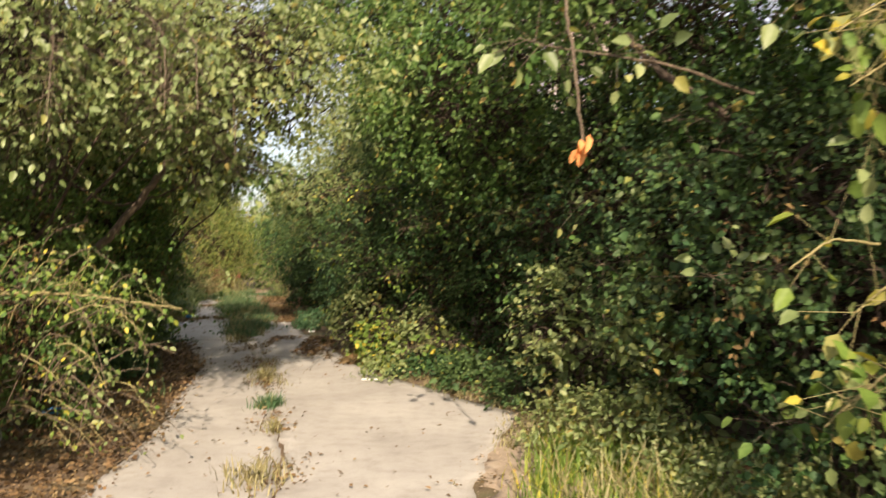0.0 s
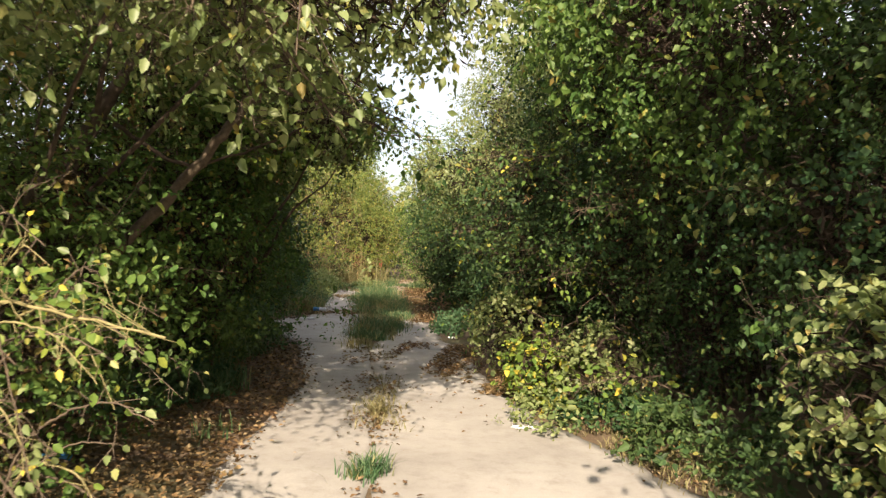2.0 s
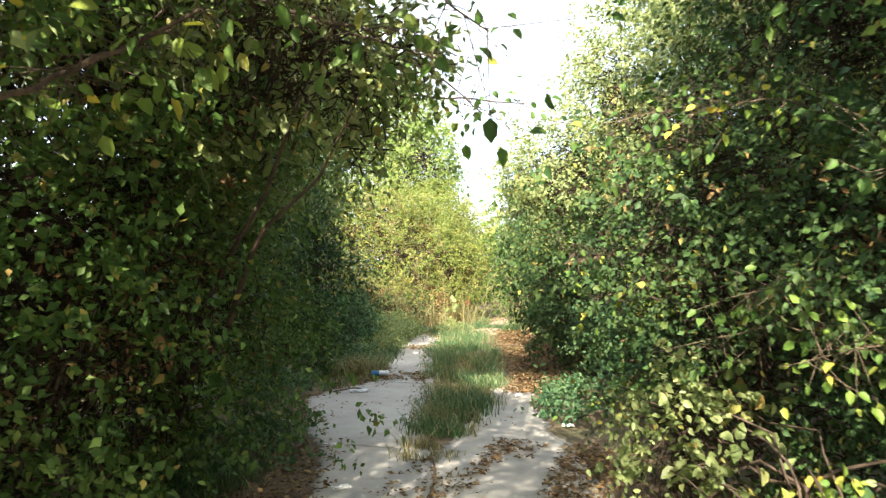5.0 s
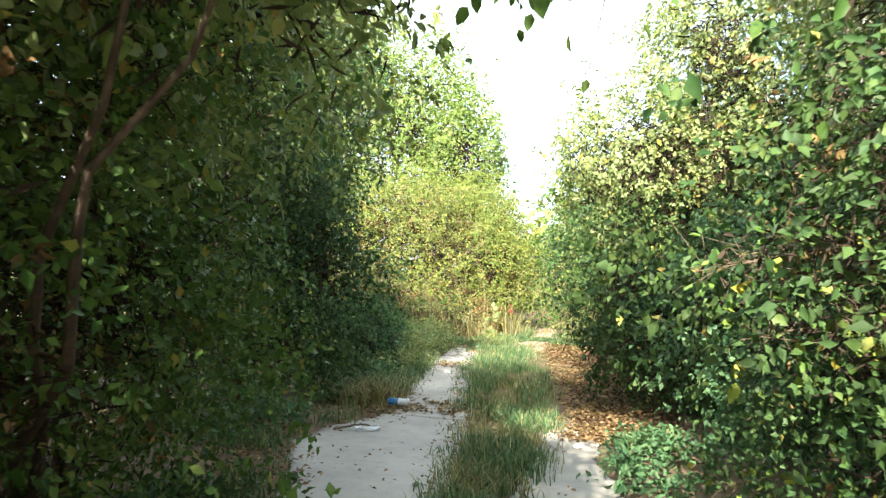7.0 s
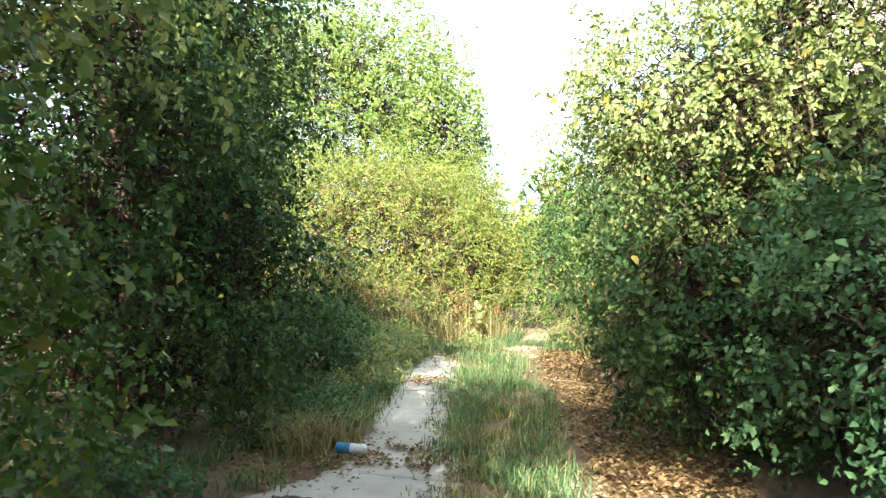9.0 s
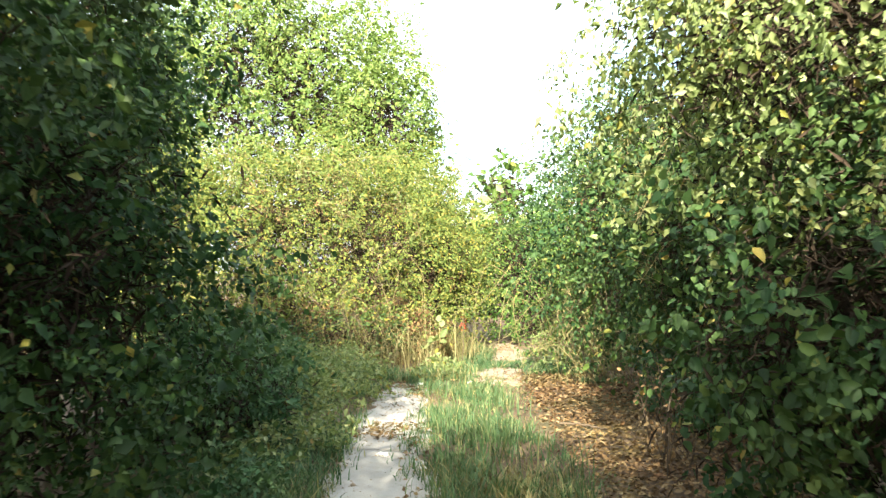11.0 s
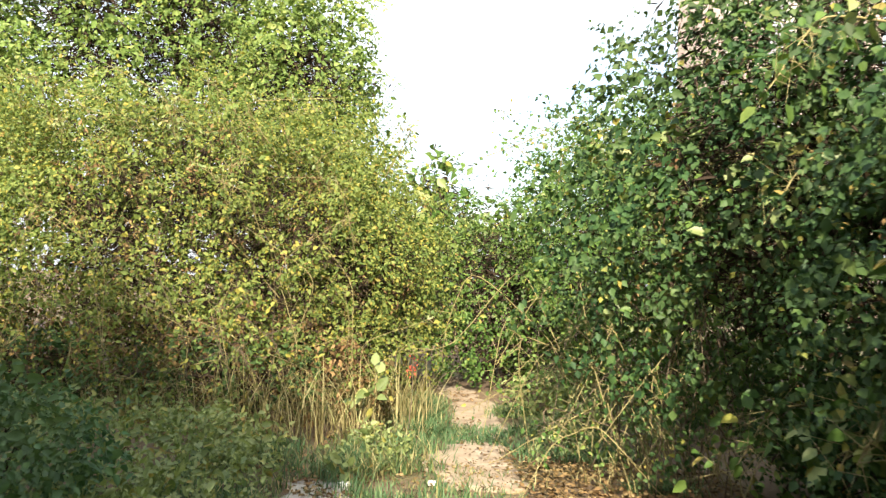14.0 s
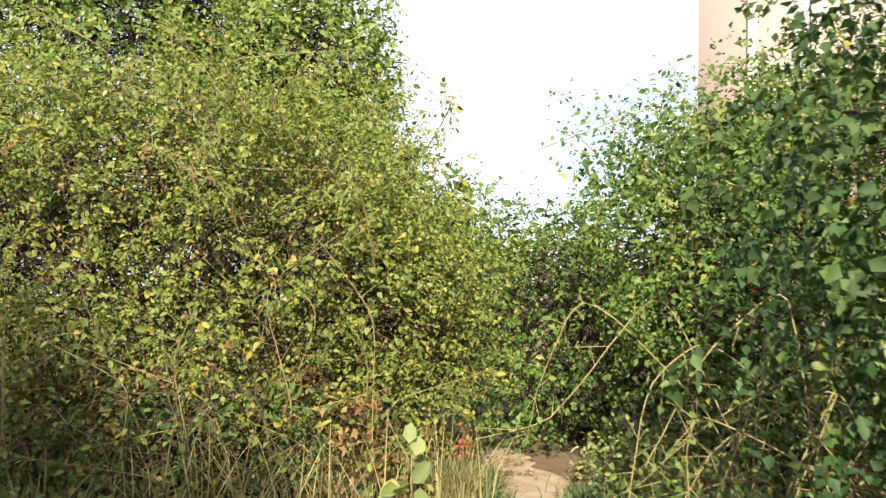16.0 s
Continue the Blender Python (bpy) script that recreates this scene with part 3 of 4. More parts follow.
bush("roadside_bush", "leafy roadside bush closing the way behind", "bush", [L(-3.0, -9.0, 1.6, 3.0, 1.6, 2.0), L(3.0, -9.0, 1.6, 3.0, 1.6, 2.0)], LEAF_GREEN, 0.2, 1.2, 39, "kite", 6, 0.03, open_=0.1)
# Low dark leaves, added to deepen the shade over the soil here.
bush("shade_fill_leaves", "low dark leaves added to deepen the shade beneath the bush", "bush", [L(-2.4, 22.7, 0.4, 1.2, 1.6, 0.6), L(-2.6, 24.6, 0.4, 1.2, 0.8, 0.6)], LEAF_SHADE_DARK, 0.07, 1.3, 40, "kite", 6, 0.01, open_=0.0)

# ---- grass, weeds, dead leaves ----
def scatter(n, edge_l, edge_r, y0, y1, rng):
    """Places spread between two edges (x at y)."""
    y = rng.uniform(y0, y1, n)
    wob = rng.normal(0, 0.09, n)
    a, b = np.interp(y, *edge_l), np.interp(y, *edge_r)
    return np.stack([a + (b - a) * rng.random(n) + wob, y, np.zeros(n)], -1)


def patchy(p, scale, seed, keep):
    return p[lumps(p, scale, seed) > keep]


def grass_mesh(p, height, rng, width=0.006, lean=0.45):
    """Blades of grass of three joints each, bent over by their weight."""
    n = len(p)
    h = height * rng.uniform(0.45, 1.2, n)
    a = rng.uniform(0, 2 * np.pi, n)
    out = np.stack([np.cos(a), np.sin(a), np.zeros(n)], -1)
    side = np.stack([-np.sin(a), np.cos(a), np.zeros(n)], -1) * width
    ln = lean * rng.uniform(0.3, 1.6, n)
    up = np.array([0, 0, 1.0])
    lv = []
    for s, w in ((0, 1), (0.45, 0.85), (0.8, 0.5), (1.0, 0.08)):
        c = p + up * (h * s * (1 - 0.25 * ln * s))[:, None] + out * (h * ln * s * s)[:, None]
        lv += [c - side * w, c + side * w]
    v = np.stack(lv, 1).reshape(-1, 3)
    f = np.arange(n)[:, None] * 8
    q = np.concatenate([f + np.array([0, 1, 3, 2]), f + np.array([2, 3, 5, 4]), f + np.array([4, 5, 7, 6])])
    return v, q


def stuff(name, label, category, v, q, t, material):
    return thing(name, label, category, kind="stuff", me=mesh_from(name, v, q, t, material))


def grass_patch(name, label, places, height, seed, material=GRASS, width=0.006, lean=0.45):
    v, q = grass_mesh(places, height, np.random.default_rng(seed), width, lean)
    return stuff(name, label, "grass", v, q, None, material)


r = np.random.default_rng(70)
STRIP = ((13.3, 14, 15.5, 17.3, 19.3, 21.3, 23.5, 24.6), (-3.4, -3.65, -3.95, -4.5, -5.15, -5.75, -6.4, -6.7)), ((13.3, 14, 15.5, 17.3, 19.3, 21.3, 23.5, 24.6), (-3.15, -3.2, -3.3, -3.65, -4.2, -4.75, -5.5, -6.0))
p = patchy(scatter(12000, *STRIP, 13.9, 24.6, r), 0.35, 5, -0.05)
grass_patch("grass_strip", "green grass strip growing between two concrete lanes", p, 0.15, 71, GRASS, 0.005, 0.65)
grass_patch("dry_grass", "dry straw grass among the green strip", patchy(scatter(4500, *STRIP, 13.0, 20.0, r), 0.4, 6, 0.0), 0.15, 72, STRAW, 0.005, 0.8)
grass_patch("tall_grass", "tall seeding grass stems in the middle strip", patchy(scatter(1500, *STRIP, 17.5, 23.5, r), 0.4, 8, 0.3), 0.4, 73, GRASS, 0.004, 0.5)
VERGE_L = edge_shift(LEFT_EDGE, -1.0), edge_shift(LEFT_EDGE, -0.05)
p = patchy(scatter(16000, *VERGE_L, 14.5, 25.5, r), 0.45, 9, -0.1)
grass_patch("verge_grass", "green grass and weeds along the lane's edge", p, 0.15, 74, GRASS, 0.005, 0.7)
grass_patch("dry_grass", "dry yellow tuft of grass at the lane's edge", np.array([-5.75, 17.6, 0]) + r.normal(0, 0.16, (420, 3)) * [1, 1.3, 0], 0.34, 75, STRAW, 0.005, 0.9)
grass_patch("verge_grass", "sparse grass along the shaded verge", patchy(scatter(5000, edge_shift(LEFT_EDGE, -0.9), edge_shift(LEFT_EDGE, -0.25), 8.0, 14.5, r), 0.5, 10, 0.15), 0.2, 76)
CORNER = ((3.6, 4.6, 5.4, 6.2, 7.4), (0.55, 0.5, 0.6, 0.85, 1.0)), ((3.6, 4.6, 5.4, 6.2, 7.4), (2.2, 2.2, 2.2, 1.9, 1.5))
grass_patch("weed_grass", "sunlit green weeds and grass beside the concrete", patchy(scatter(7000, *CORNER, 3.6, 7.4, r), 0.4, 11, -0.2), 0.2, 77, LEAF_YELLOW)
grass_patch("dry_grass", "dry straw stems among weeds beside the concrete", patchy(scatter(2600, *CORNER, 3.6, 7.4, r), 0.35, 12, 0.0), 0.34, 78, STRAW, 0.005, 0.7)
for k, (x, y) in enumerate(((-1.66, 7.75), (-1.2, 5.3), (-1.4, 6.7), (-2.05, 9.4))):
    n = (260, 200, 60, 90)[k]
    grass_patch("grass_tuft", "small dry tuft of grass growing out of a crack", np.array([x, y, 0]) + r.normal(0, (0.07, 0.12, 0.05, 0.06)[k], (n, 3)) * [0.8, 1.5, 0], 0.13, 80 + k, STRAW if k != 0 else GRASS, 0.005, 0.8)
TRAILSIDE = ((24.4, 25.5, 26.8, 28.5), (-7.0, -7.0, -6.9, -7.1)), ((24.4, 25.5, 26.8, 28.5), (-6.15, -6.25, -6.4, -6.65))
grass_patch("trail_grass", "green grass beside the dirt trail", patchy(scatter(6000, *TRAILSIDE, 24.4, 28.5, r), 0.4, 13, -0.1), 0.17, 85, GRASS, 0.005, 0.9)
TRAILSIDE2 = ((24.6, 25.5, 26.8, 28.0), (-5.35, -5.5, -5.7, -5.95)), ((24.6, 25.5, 26.8, 28.0), (-4.2, -4.5, -4.9, -5.3))
grass_patch("trail_grass", "green weeds and grass beside the dirt trail", patchy(scatter(5500, *TRAILSIDE2, 24.6, 28.0, r), 0.4, 14, 0.0), 0.14, 86, GRASS, 0.005, 1.0)
grass_patch("crack_grass", "dry straw grass growing along the crack in the concrete", patchy(scatter(1500, edge_shift(CRACK, -0.07), edge_shift(CRACK, 0.07), 8.8, 13.4, r), 0.3, 31, 0.0), 0.07, 119, STRAW, 0.004, 1.1)
BARE = ((17.0, 19, 21, 23.5, 25.5), (-5.9, -6.2, -6.8, -7.5, -7.7)), ((17.0, 19, 21, 23.5, 25.5), (-3.4, -3.9, -4.4, -5.2, -5.6))


def off_lane(p):
    """Leaves out the places that lie on the concrete lane."""
    return p[(p[:, 0] < np.interp(p[:, 1], *LEFT_EDGE) + 0.06) | (p[:, 0] > np.interp(p[:, 1], *LANE_R) - 0.06)]


grass_patch("ground_grass", "short sparse grass on trodden soil beside the lane", off_lane(patchy(scatter(9000, *BARE, 17.0, 25.5, r), 0.3, 32, 0.05)), 0.06, 120, GRASS, 0.004, 1.0)
grass_patch("ground_straw", "flattened dry straw on trodden soil beside the lane", off_lane(patchy(scatter(7000, *BARE, 17.0, 25.5, r), 0.35, 33, -0.1)), 0.05, 121, STRAW, 0.004, 1.6)
# dry stalks before the mound
p = scatter(1000, ((25.2, 26.2, 27.2), (-8.6, -8.4, -7.6)), ((25.2, 26.2, 27.2), (-6.9, -6.6, -6.55)), 25.6, 27.2, r)
grass_patch("dry_stalks", "tall dry straw stalks standing before the bramble mound", patchy(p, 0.3, 21, -0.1), 0.75, 87, STRAW, 0.005, 0.7)
p = scatter(1800, ((25.6, 27.0), (-13.0, -13.0)), ((25.6, 27.0), (-8.4, -8.2)), 25.7, 27.0, r)
grass_patch("dry_stalks", "dry brown stalks at the foot of the bramble mound", patchy(p, 0.6, 15, 0.0), 0.5, 88, STRAW, 0.005, 0.8)


def litter(label, places, seed, size=0.045):
    rng = np.random.default_rng(seed)
    n = len(places)
    a = rng.uniform(0, 2 * np.pi, n)
    way = np.stack([np.cos(a), np.sin(a), rng.normal(0.1, 0.25, n)], -1)
    nor = np.array([0, 0, 1.0]) + rng.normal(0, 0.35, (n, 3))
    pos = places + np.stack([np.zeros(n), np.zeros(n), rng.uniform(0.006, 0.03, n)], -1)
    s = size * rng.uniform(0.5, 1.3, n)
    v, q, t = blades(pos, way, nor, s, s * 0.65, "kite")
    return stuff("dead_leaves", label, "leaf litter", v, q, t, DEAD)


p = scatter(15000, edge_shift(LEFT_EDGE, -1.7), edge_shift(LEFT_EDGE, 0.12), 3.0, 13.2, r)
p = p[(r.random(len(p)) < np.clip((np.interp(p[:, 1], *LEFT_EDGE) + 0.25 - p[:, 0]) / 0.35, 0.05, 1))]
litter("brown fallen leaves lying along the edge of the concrete", p, 90)
p = np.concatenate([scatter(420, edge_shift(CRACK, -0.12), edge_shift(CRACK, 0.12), 5.0, 9.0, r), scatter(1000, edge_shift(CRACK, -0.28), edge_shift(CRACK, 0.22), 9.0, 13.3, r)])
litter("brown fallen leaves gathered along the crack", patchy(p, 0.22, 16, 0.0), 91, 0.045)
p = scatter(7000, ((10.5, 11.3, 12.2, 13.2, 14.0), (-1.3, -1.8, -2.75, -3.2, -3.3)), ((10.5, 11.3, 12.2, 13.2, 14.0), (-0.7, -0.9, -1.2, -1.6, -2.0)), 10.5, 13.9, r)
litter("rusty fallen leaves spread over shaded concrete", patchy(p, 0.4, 17, 0.12), 92)
p = scatter(14000, ((16.5, 18, 20, 22, 24, 25.5), (-3.4, -3.6, -4.2, -4.75, -5.3, -5.6)), ((16.5, 18, 20, 22, 24, 25.5), (-2.4, -2.6, -2.8, -3.0, -3.6, -4.0)), 16.5, 25.6, r)
litter("brown fallen leaves covering the soil beside the strip", p, 93, 0.05)
p = scatter(3200, edge_shift(LEFT_EDGE, -0.9), edge_shift(LEFT_EDGE, 0.1), 13.2, 18.5, r)
litter("brown fallen leaves on the verge", patchy(p, 0.4, 18, -0.3), 94)
p = scatter(700, LEFT_EDGE, RIGHT_EDGE, 3.5, 17.0, r)
litter("scattered small fallen leaves on concrete", patchy(p, 0.8, 19, 0.1), 95, 0.035)
p = scatter(2500, ((24.5, 27), (-13, -13)), ((24.5, 27), (-7.1, -6.9)), 24.5, 27, r)
litter("brown fallen leaves before the mound", p, 96)
litter("small leaf bits on the trodden soil beside the lane", off_lane(patchy(scatter(4500, *BARE, 17.0, 25.5, r), 0.3, 34, -0.1)), 122, 0.03)


def cover(label, lobes, material, size, amount, seed, droop=0.1):
    v, q, t = leaf_cloud(lobes, size, amount, seed, "oval", droop, 7, 0.35, 0.2, 0.6)
    return stuff("ground_cover", label, "weeds", v, q, t, material)


cover("low green nettles and weeds covering the ground", [L(-7.6, 22.3, 0.05, 0.8, 1.6, 0.32), L(-8.4, 24.3, 0.05, 1.2, 1.2, 0.35), L(-6.75, 20.2, 0.0, 0.45, 1.1, 0.22), L(-10.5, 24.6, 0.05, 1.6, 1.2, 0.4)], LEAF_PALE, 0.055, 0.9, 101)
cover("low fern-like weeds at the edge of the concrete", [L(-0.65, 9.9, 0.0, 0.3, 0.8, 0.2)], LEAF_PALE, 0.05, 1.0, 102)
# Same low weeds in darker leaves, which stand in for the bush's shade.
cover("low weeds under the bush, shade put into their leaf colour", [L(0.35, 8.9, 0.0, 0.6, 0.6, 0.3), L(1.1, 8.2, 0.05, 0.6, 0.8, 0.4), L(0.0, 9.6, 0.0, 0.6, 0.7, 0.3)], LEAF_SHADE_DARK, 0.05, 1.0, 112)
grass_patch("trail_straw", "dry straw grass beside the dirt trail", patchy(np.concatenate([scatter(1500, *TRAILSIDE, 24.4, 28.5, r), scatter(1500, *TRAILSIDE2, 24.6, 28.0, r)]), 0.35, 29, 0.0), 0.2, 83, STRAW, 0.004, 0.9)
cover("leafy weeds beside the dirt trail", [L(-4.8, 26.4, 0.05, 0.6, 0.9, 0.35), L(-5.15, 28.2, 0.05, 0.65, 1.3, 0.4), L(-6.75, 25.4, 0.0, 0.35, 0.7, 0.25)], LEAF_PALE, 0.06, 0.8, 103)
cover("shaded weeds under the thicket", [L(-4.0, 9.4, 0.0, 0.6, 1.2, 0.3), L(-4.9, 12.4, 0.0, 0.7, 1.2, 0.35), L(-6.4, 15.6, 0.0, 0.7, 0.9, 0.4), L(-2.4, 15.6, 0.0, 0.5, 0.9, 0.3), L(-6.4, 18.4, 0.0, 0.5, 0.9, 0.35)], LEAF_BLUE, 0.055, 0.9, 104)
cover("low green weeds growing among dry straw", [L(1.5, 5.9, 0.05, 0.7, 0.9, 0.4), L(1.9, 4.4, 0.0, 0.6, 0.8, 0.35)], LEAF_PALE, 0.055, 0.9, 105)
bush("young_shrub", "young leafy shrub with bright green leaves", "bush", [L(1.05, 7.0, 0.75, 0.42, 0.42, 0.55), L(1.6, 6.2, 0.9, 0.5, 0.5, 0.5)], LEAF_PALE, 0.06, 0.9, 106, "oval", 14, 0.012, wide=0.7)
bush("yellow_bush", "low bush with yellow-green sunlit leaves beside the path", "bush", [L(-0.25, 10.1, 0.4, 0.42, 0.4, 0.42), L(-1.2, 11.7, 0.5, 0.4, 0.5, 0.5)], LEAF_PALE, 0.05, 0.8, 107, "oval", 14, 0.012, wide=0.7)
bush("weed_clump", "dark green leafy weeds at the foot of the mound", "bush", [L(-8.6, 26.5, 0.4, 1.1, 0.6, 0.45), L(-10.8, 26.4, 0.35, 1.2, 0.7, 0.5)], LEAF_SHADE_DARK, 0.06, 0.5, 108, "oval", 12, 0.01)


# ---- canes and branches ----
def stem(name, label, pts, r0, r1, material, leaves=0, leaf_mat=None, size=0.06, seed=1, spread=0.10, category="branch", group="", start=0.2):
    """A bent stem through points, with leaves along it."""
    rng = np.random.default_rng(seed)
    pts = np.asarray(pts, float)
    s = np.linspace(0, len(pts) - 1, 6 * len(pts))
    k = np.arange(len(pts))
    line = np.stack([np.interp(s, k, pts[:, i]) for i in range(3)], -1)
    for _ in range(3):
        line[1:-1] = (line[:-2] + 2 * line[1:-1] + line[2:]) / 4
    line[1:-1] += rng.normal(0, r0 * 0.35, line[1:-1].shape)
    foot = line[0].copy()
    root = thing(name, label, category, group, at=tuple(foot))
    v, q = tubes([(line - foot, np.linspace(r0, r1, len(line)))], 7)
    part("stem", mesh_from("stem", v, q, None, material, True), root)
    if leaves:
        i = rng.uniform(start, 1, leaves) * (len(line) - 1)
        base = np.stack([np.interp(i, np.arange(len(line)), line[:, j]) for j in range(3)], -1)
        off = rng.normal(0, spread, (leaves, 3))
        way = unit(off) + rng.normal(0, 0.3, (leaves, 3)) + [0, 0, -0.4]
        sz = size * rng.uniform(0.6, 1.3, leaves)
        v, q, t = blades(base + off * 0.8 - foot, way, np.array([0, -0.8, 0.6]) + rng.normal(0, 0.5, (leaves, 3)), sz, sz * 0.68, "oval")
        tagged(part("foliage", mesh_from("foliage", v, q, t, leaf_mat), root), kind="stuff")
        twigs = [(np.stack([b, b + o * 0.8]) - foot, np.array([0.0022, 0.0012])) for b, o in zip(base[:60], off[:60])]
        v, q = tubes(twigs, 4)
        tagged(part("twig_spray", mesh_from("twig_spray", v, q, None, material), root), kind="stuff")
    return root


p = scatter(2500, RIGHT_EDGE, edge_shift(RIGHT_EDGE, 0.7), 3.2, 12.0, r)
litter("small dry leaves and bits along the broken edge", patchy(p, 0.4, 23, -0.2), 97, 0.035)
grass_patch("edge_grass", "short dry grass along the broken concrete edge", patchy(scatter(2600, edge_shift(RIGHT_EDGE, 0.0), edge_shift(RIGHT_EDGE, 0.5), 3.2, 9.5, r), 0.3, 24, 0.0), 0.08, 89, STRAW, 0.004, 0.9)


def pebbles(label, places, seed, size=0.007):
    """Grit: small uneven stones of eight faces."""
    rng = np.random.default_rng(seed)
    n = len(places)
    c = np.array([(1, 0, 0), (-1, 0, 0), (0, 1, 0), (0, -1, 0), (0, 0, 0.7), (0, 0, -0.7)], float)
    v = places[:, None] + (c[None] * rng.uniform(0.6, 1.3, (n, 6, 1)) * (size * rng.lognormal(0, 0.45, n))[:, None, None])
    t = np.array([(0, 2, 4), (2, 1, 4), (1, 3, 4), (3, 0, 4), (2, 0, 5), (1, 2, 5), (3, 1, 5), (0, 3, 5)])
    return stuff("grit", label, "gravel", v.reshape(-1, 3), None, (np.arange(n)[:, None, None] * 6 + t[None]).reshape(-1, 3), SAND)


pebbles("loose pale grit along the edges of the concrete", np.concatenate([scatter(900, edge_shift(RIGHT_EDGE, -0.1), edge_shift(RIGHT_EDGE, 0.5), 3.2, 9.0, r), scatter(700, edge_shift(LEFT_EDGE, -0.1), edge_shift(LEFT_EDGE, 0.3), 14.0, 25.0, r), scatter(500, LEFT_EDGE, LANE_R, 20.0, 24.6, r), scatter(120, LEFT_EDGE, RIGHT_EDGE, 3.5, 13.0, r)]), 25)

p = np.concatenate([scatter(650, LEFT_EDGE, LANE_R, 17.2, 17.9, r), scatter(450, LEFT_EDGE, LANE_R, 21.0, 21.7, r), scatter(700, edge_shift(LANE_R, -0.25), edge_shift(LANE_R, 0.1), 14.0, 24.4, r), scatter(500, LEFT_EDGE, LANE_R, 23.4, 24.8, r)])
litter("brown fallen leaves strewn across the lane", patchy(p, 0.3, 26, -0.4), 98, 0.045)
p = scatter(900, ((24.4, 30), (-6.4, -6.9)), ((24.4, 30), (-5.3, -6.5)), 24.4, 29.5, r)
litter("dry leaf bits on the trodden trail", patchy(p, 0.3, 27, -0.2), 99, 0.04)
grass_patch("lane_grass", "short grass creeping over the edge of the lane", patchy(scatter(3000, edge_shift(LANE_R, -0.2), edge_shift(LANE_R, 0.1), 14.0, 24.4, r), 0.25, 28, 0.0), 0.09, 79, GRASS, 0.004, 0.9)
grass_patch("trail_grass", "green grass crossing the trodden trail", scatter(900, ((26.0, 26.8), (-6.3, -6.4)), ((26.0, 26.8), (-5.6, -5.8)), 26.0, 26.8, r), 0.09, 84, GRASS, 0.005, 1.0)

v, q, t = leaf_cloud([L(-10.4, 26.7, 0.45, 2.6, 0.55, 0.6), L(-12.6, 26.0, 0.3, 1.2, 0.6, 0.5), L(-7.6, 26.6, 0.4, 0.7, 0.4, 0.6)], 0.06, 0.5, 111, "kite", 0.8, 7, 0.3, 0.35, 0.5)
stuff("withered_weeds", "withered brown weeds at the foot of the mound", "weeds", v, q, t, WITHERED)
# leaning trunk across the thicket
lean = stem("leaning_branch", "bare leaning brown trunk with a sunlit knot", [(-4.7, 7.7, 0.0), (-3.64, 8.1, 1.28), (-3.13, 8.27, 1.91), (-2.9, 8.45, 2.34), (-2.62, 8.65, 2.81), (-2.2, 8.95, 3.5)], 0.048, 0.026, TWIG, 60, LEAF_GREEN, 0.06, 301, 0.3, start=0.85)
stem("branch", "sunlit bare branch with small green leaves over the path edge", [(-3.9, 6.4, 0.9), (-3.26, 5.65, 1.16), (-2.87, 5.58, 1.21), (-2.41, 5.51, 1.19), (-1.75, 5.45, 1.10)], 0.016, 0.004, CANE, 150, LEAF_YELLOW, 0.045, 302, 0.13, start=0.45)
r = np.random.default_rng(310)
for k in range(16):
    a = np.array([-3.3 - r.random() * 0.8, 5.2 + r.random() * 2.6, r.uniform(0.1, 0.9)])
    b = np.array([-2.35 - 0.5 * r.random(), a[1] - r.uniform(0.0, 0.6), r.uniform(0.15, 1.9)])
    m = (a + b) / 2 + [0, 0, r.uniform(0.05, 0.35)]
    stem("bramble", "thin arching bramble stem with small leaves", [a, m, b], 0.005, 0.002, TWIG if k % 4 else BARK, 26, LEAF_GREEN if k % 2 else LEAF_PALE, 0.045, 320 + k, 0.08, group="bramble stems by the path")
stem("bough", "bare crooked bough hanging with pale leaves", [(-3.4, 5.6, 3.1), (-2.6, 5.75, 2.95), (-2.09, 5.85, 2.75), (-1.95, 6.5, 2.55), (-1.89, 6.93, 2.36), (-1.72, 7.29, 2.0)], 0.018, 0.005, TWIG, 90, LEAF_PALE, 0.085, 303, 0.2, start=0.1)
stem("bough", "leafy bough hanging low over the path", [(-3.2, 7.2, 3.0), (-2.4, 7.0, 2.7), (-2.15, 6.9, 2.3), (-2.1, 6.9, 2.0)], 0.014, 0.004, TWIG, 80, LEAF_PALE, 0.085, 304, 0.16, start=0.2)
for k in range(30):
    x, y = -4.6 + 0.28 * (k % 12) + r.normal(0, 0.15), (5.2 if k < 16 else 6.4) + 0.3 * r.normal()
    stem("bough", "drooping leafy bough of pale green leaves", [(x - 0.5, y + 0.9, 3.3), (x, y + 0.3, 2.9), (x + 0.1, y, (2.15 if k < 16 else 2.05) + 0.35 * r.random())], 0.009, 0.003, TWIG, 130, LEAF_PALE, 0.056, 340 + k, 0.22, group="drooping boughs", start=0.1)
# bare sunlit tangle in front of the thicket
tr = np.random.default_rng(777)
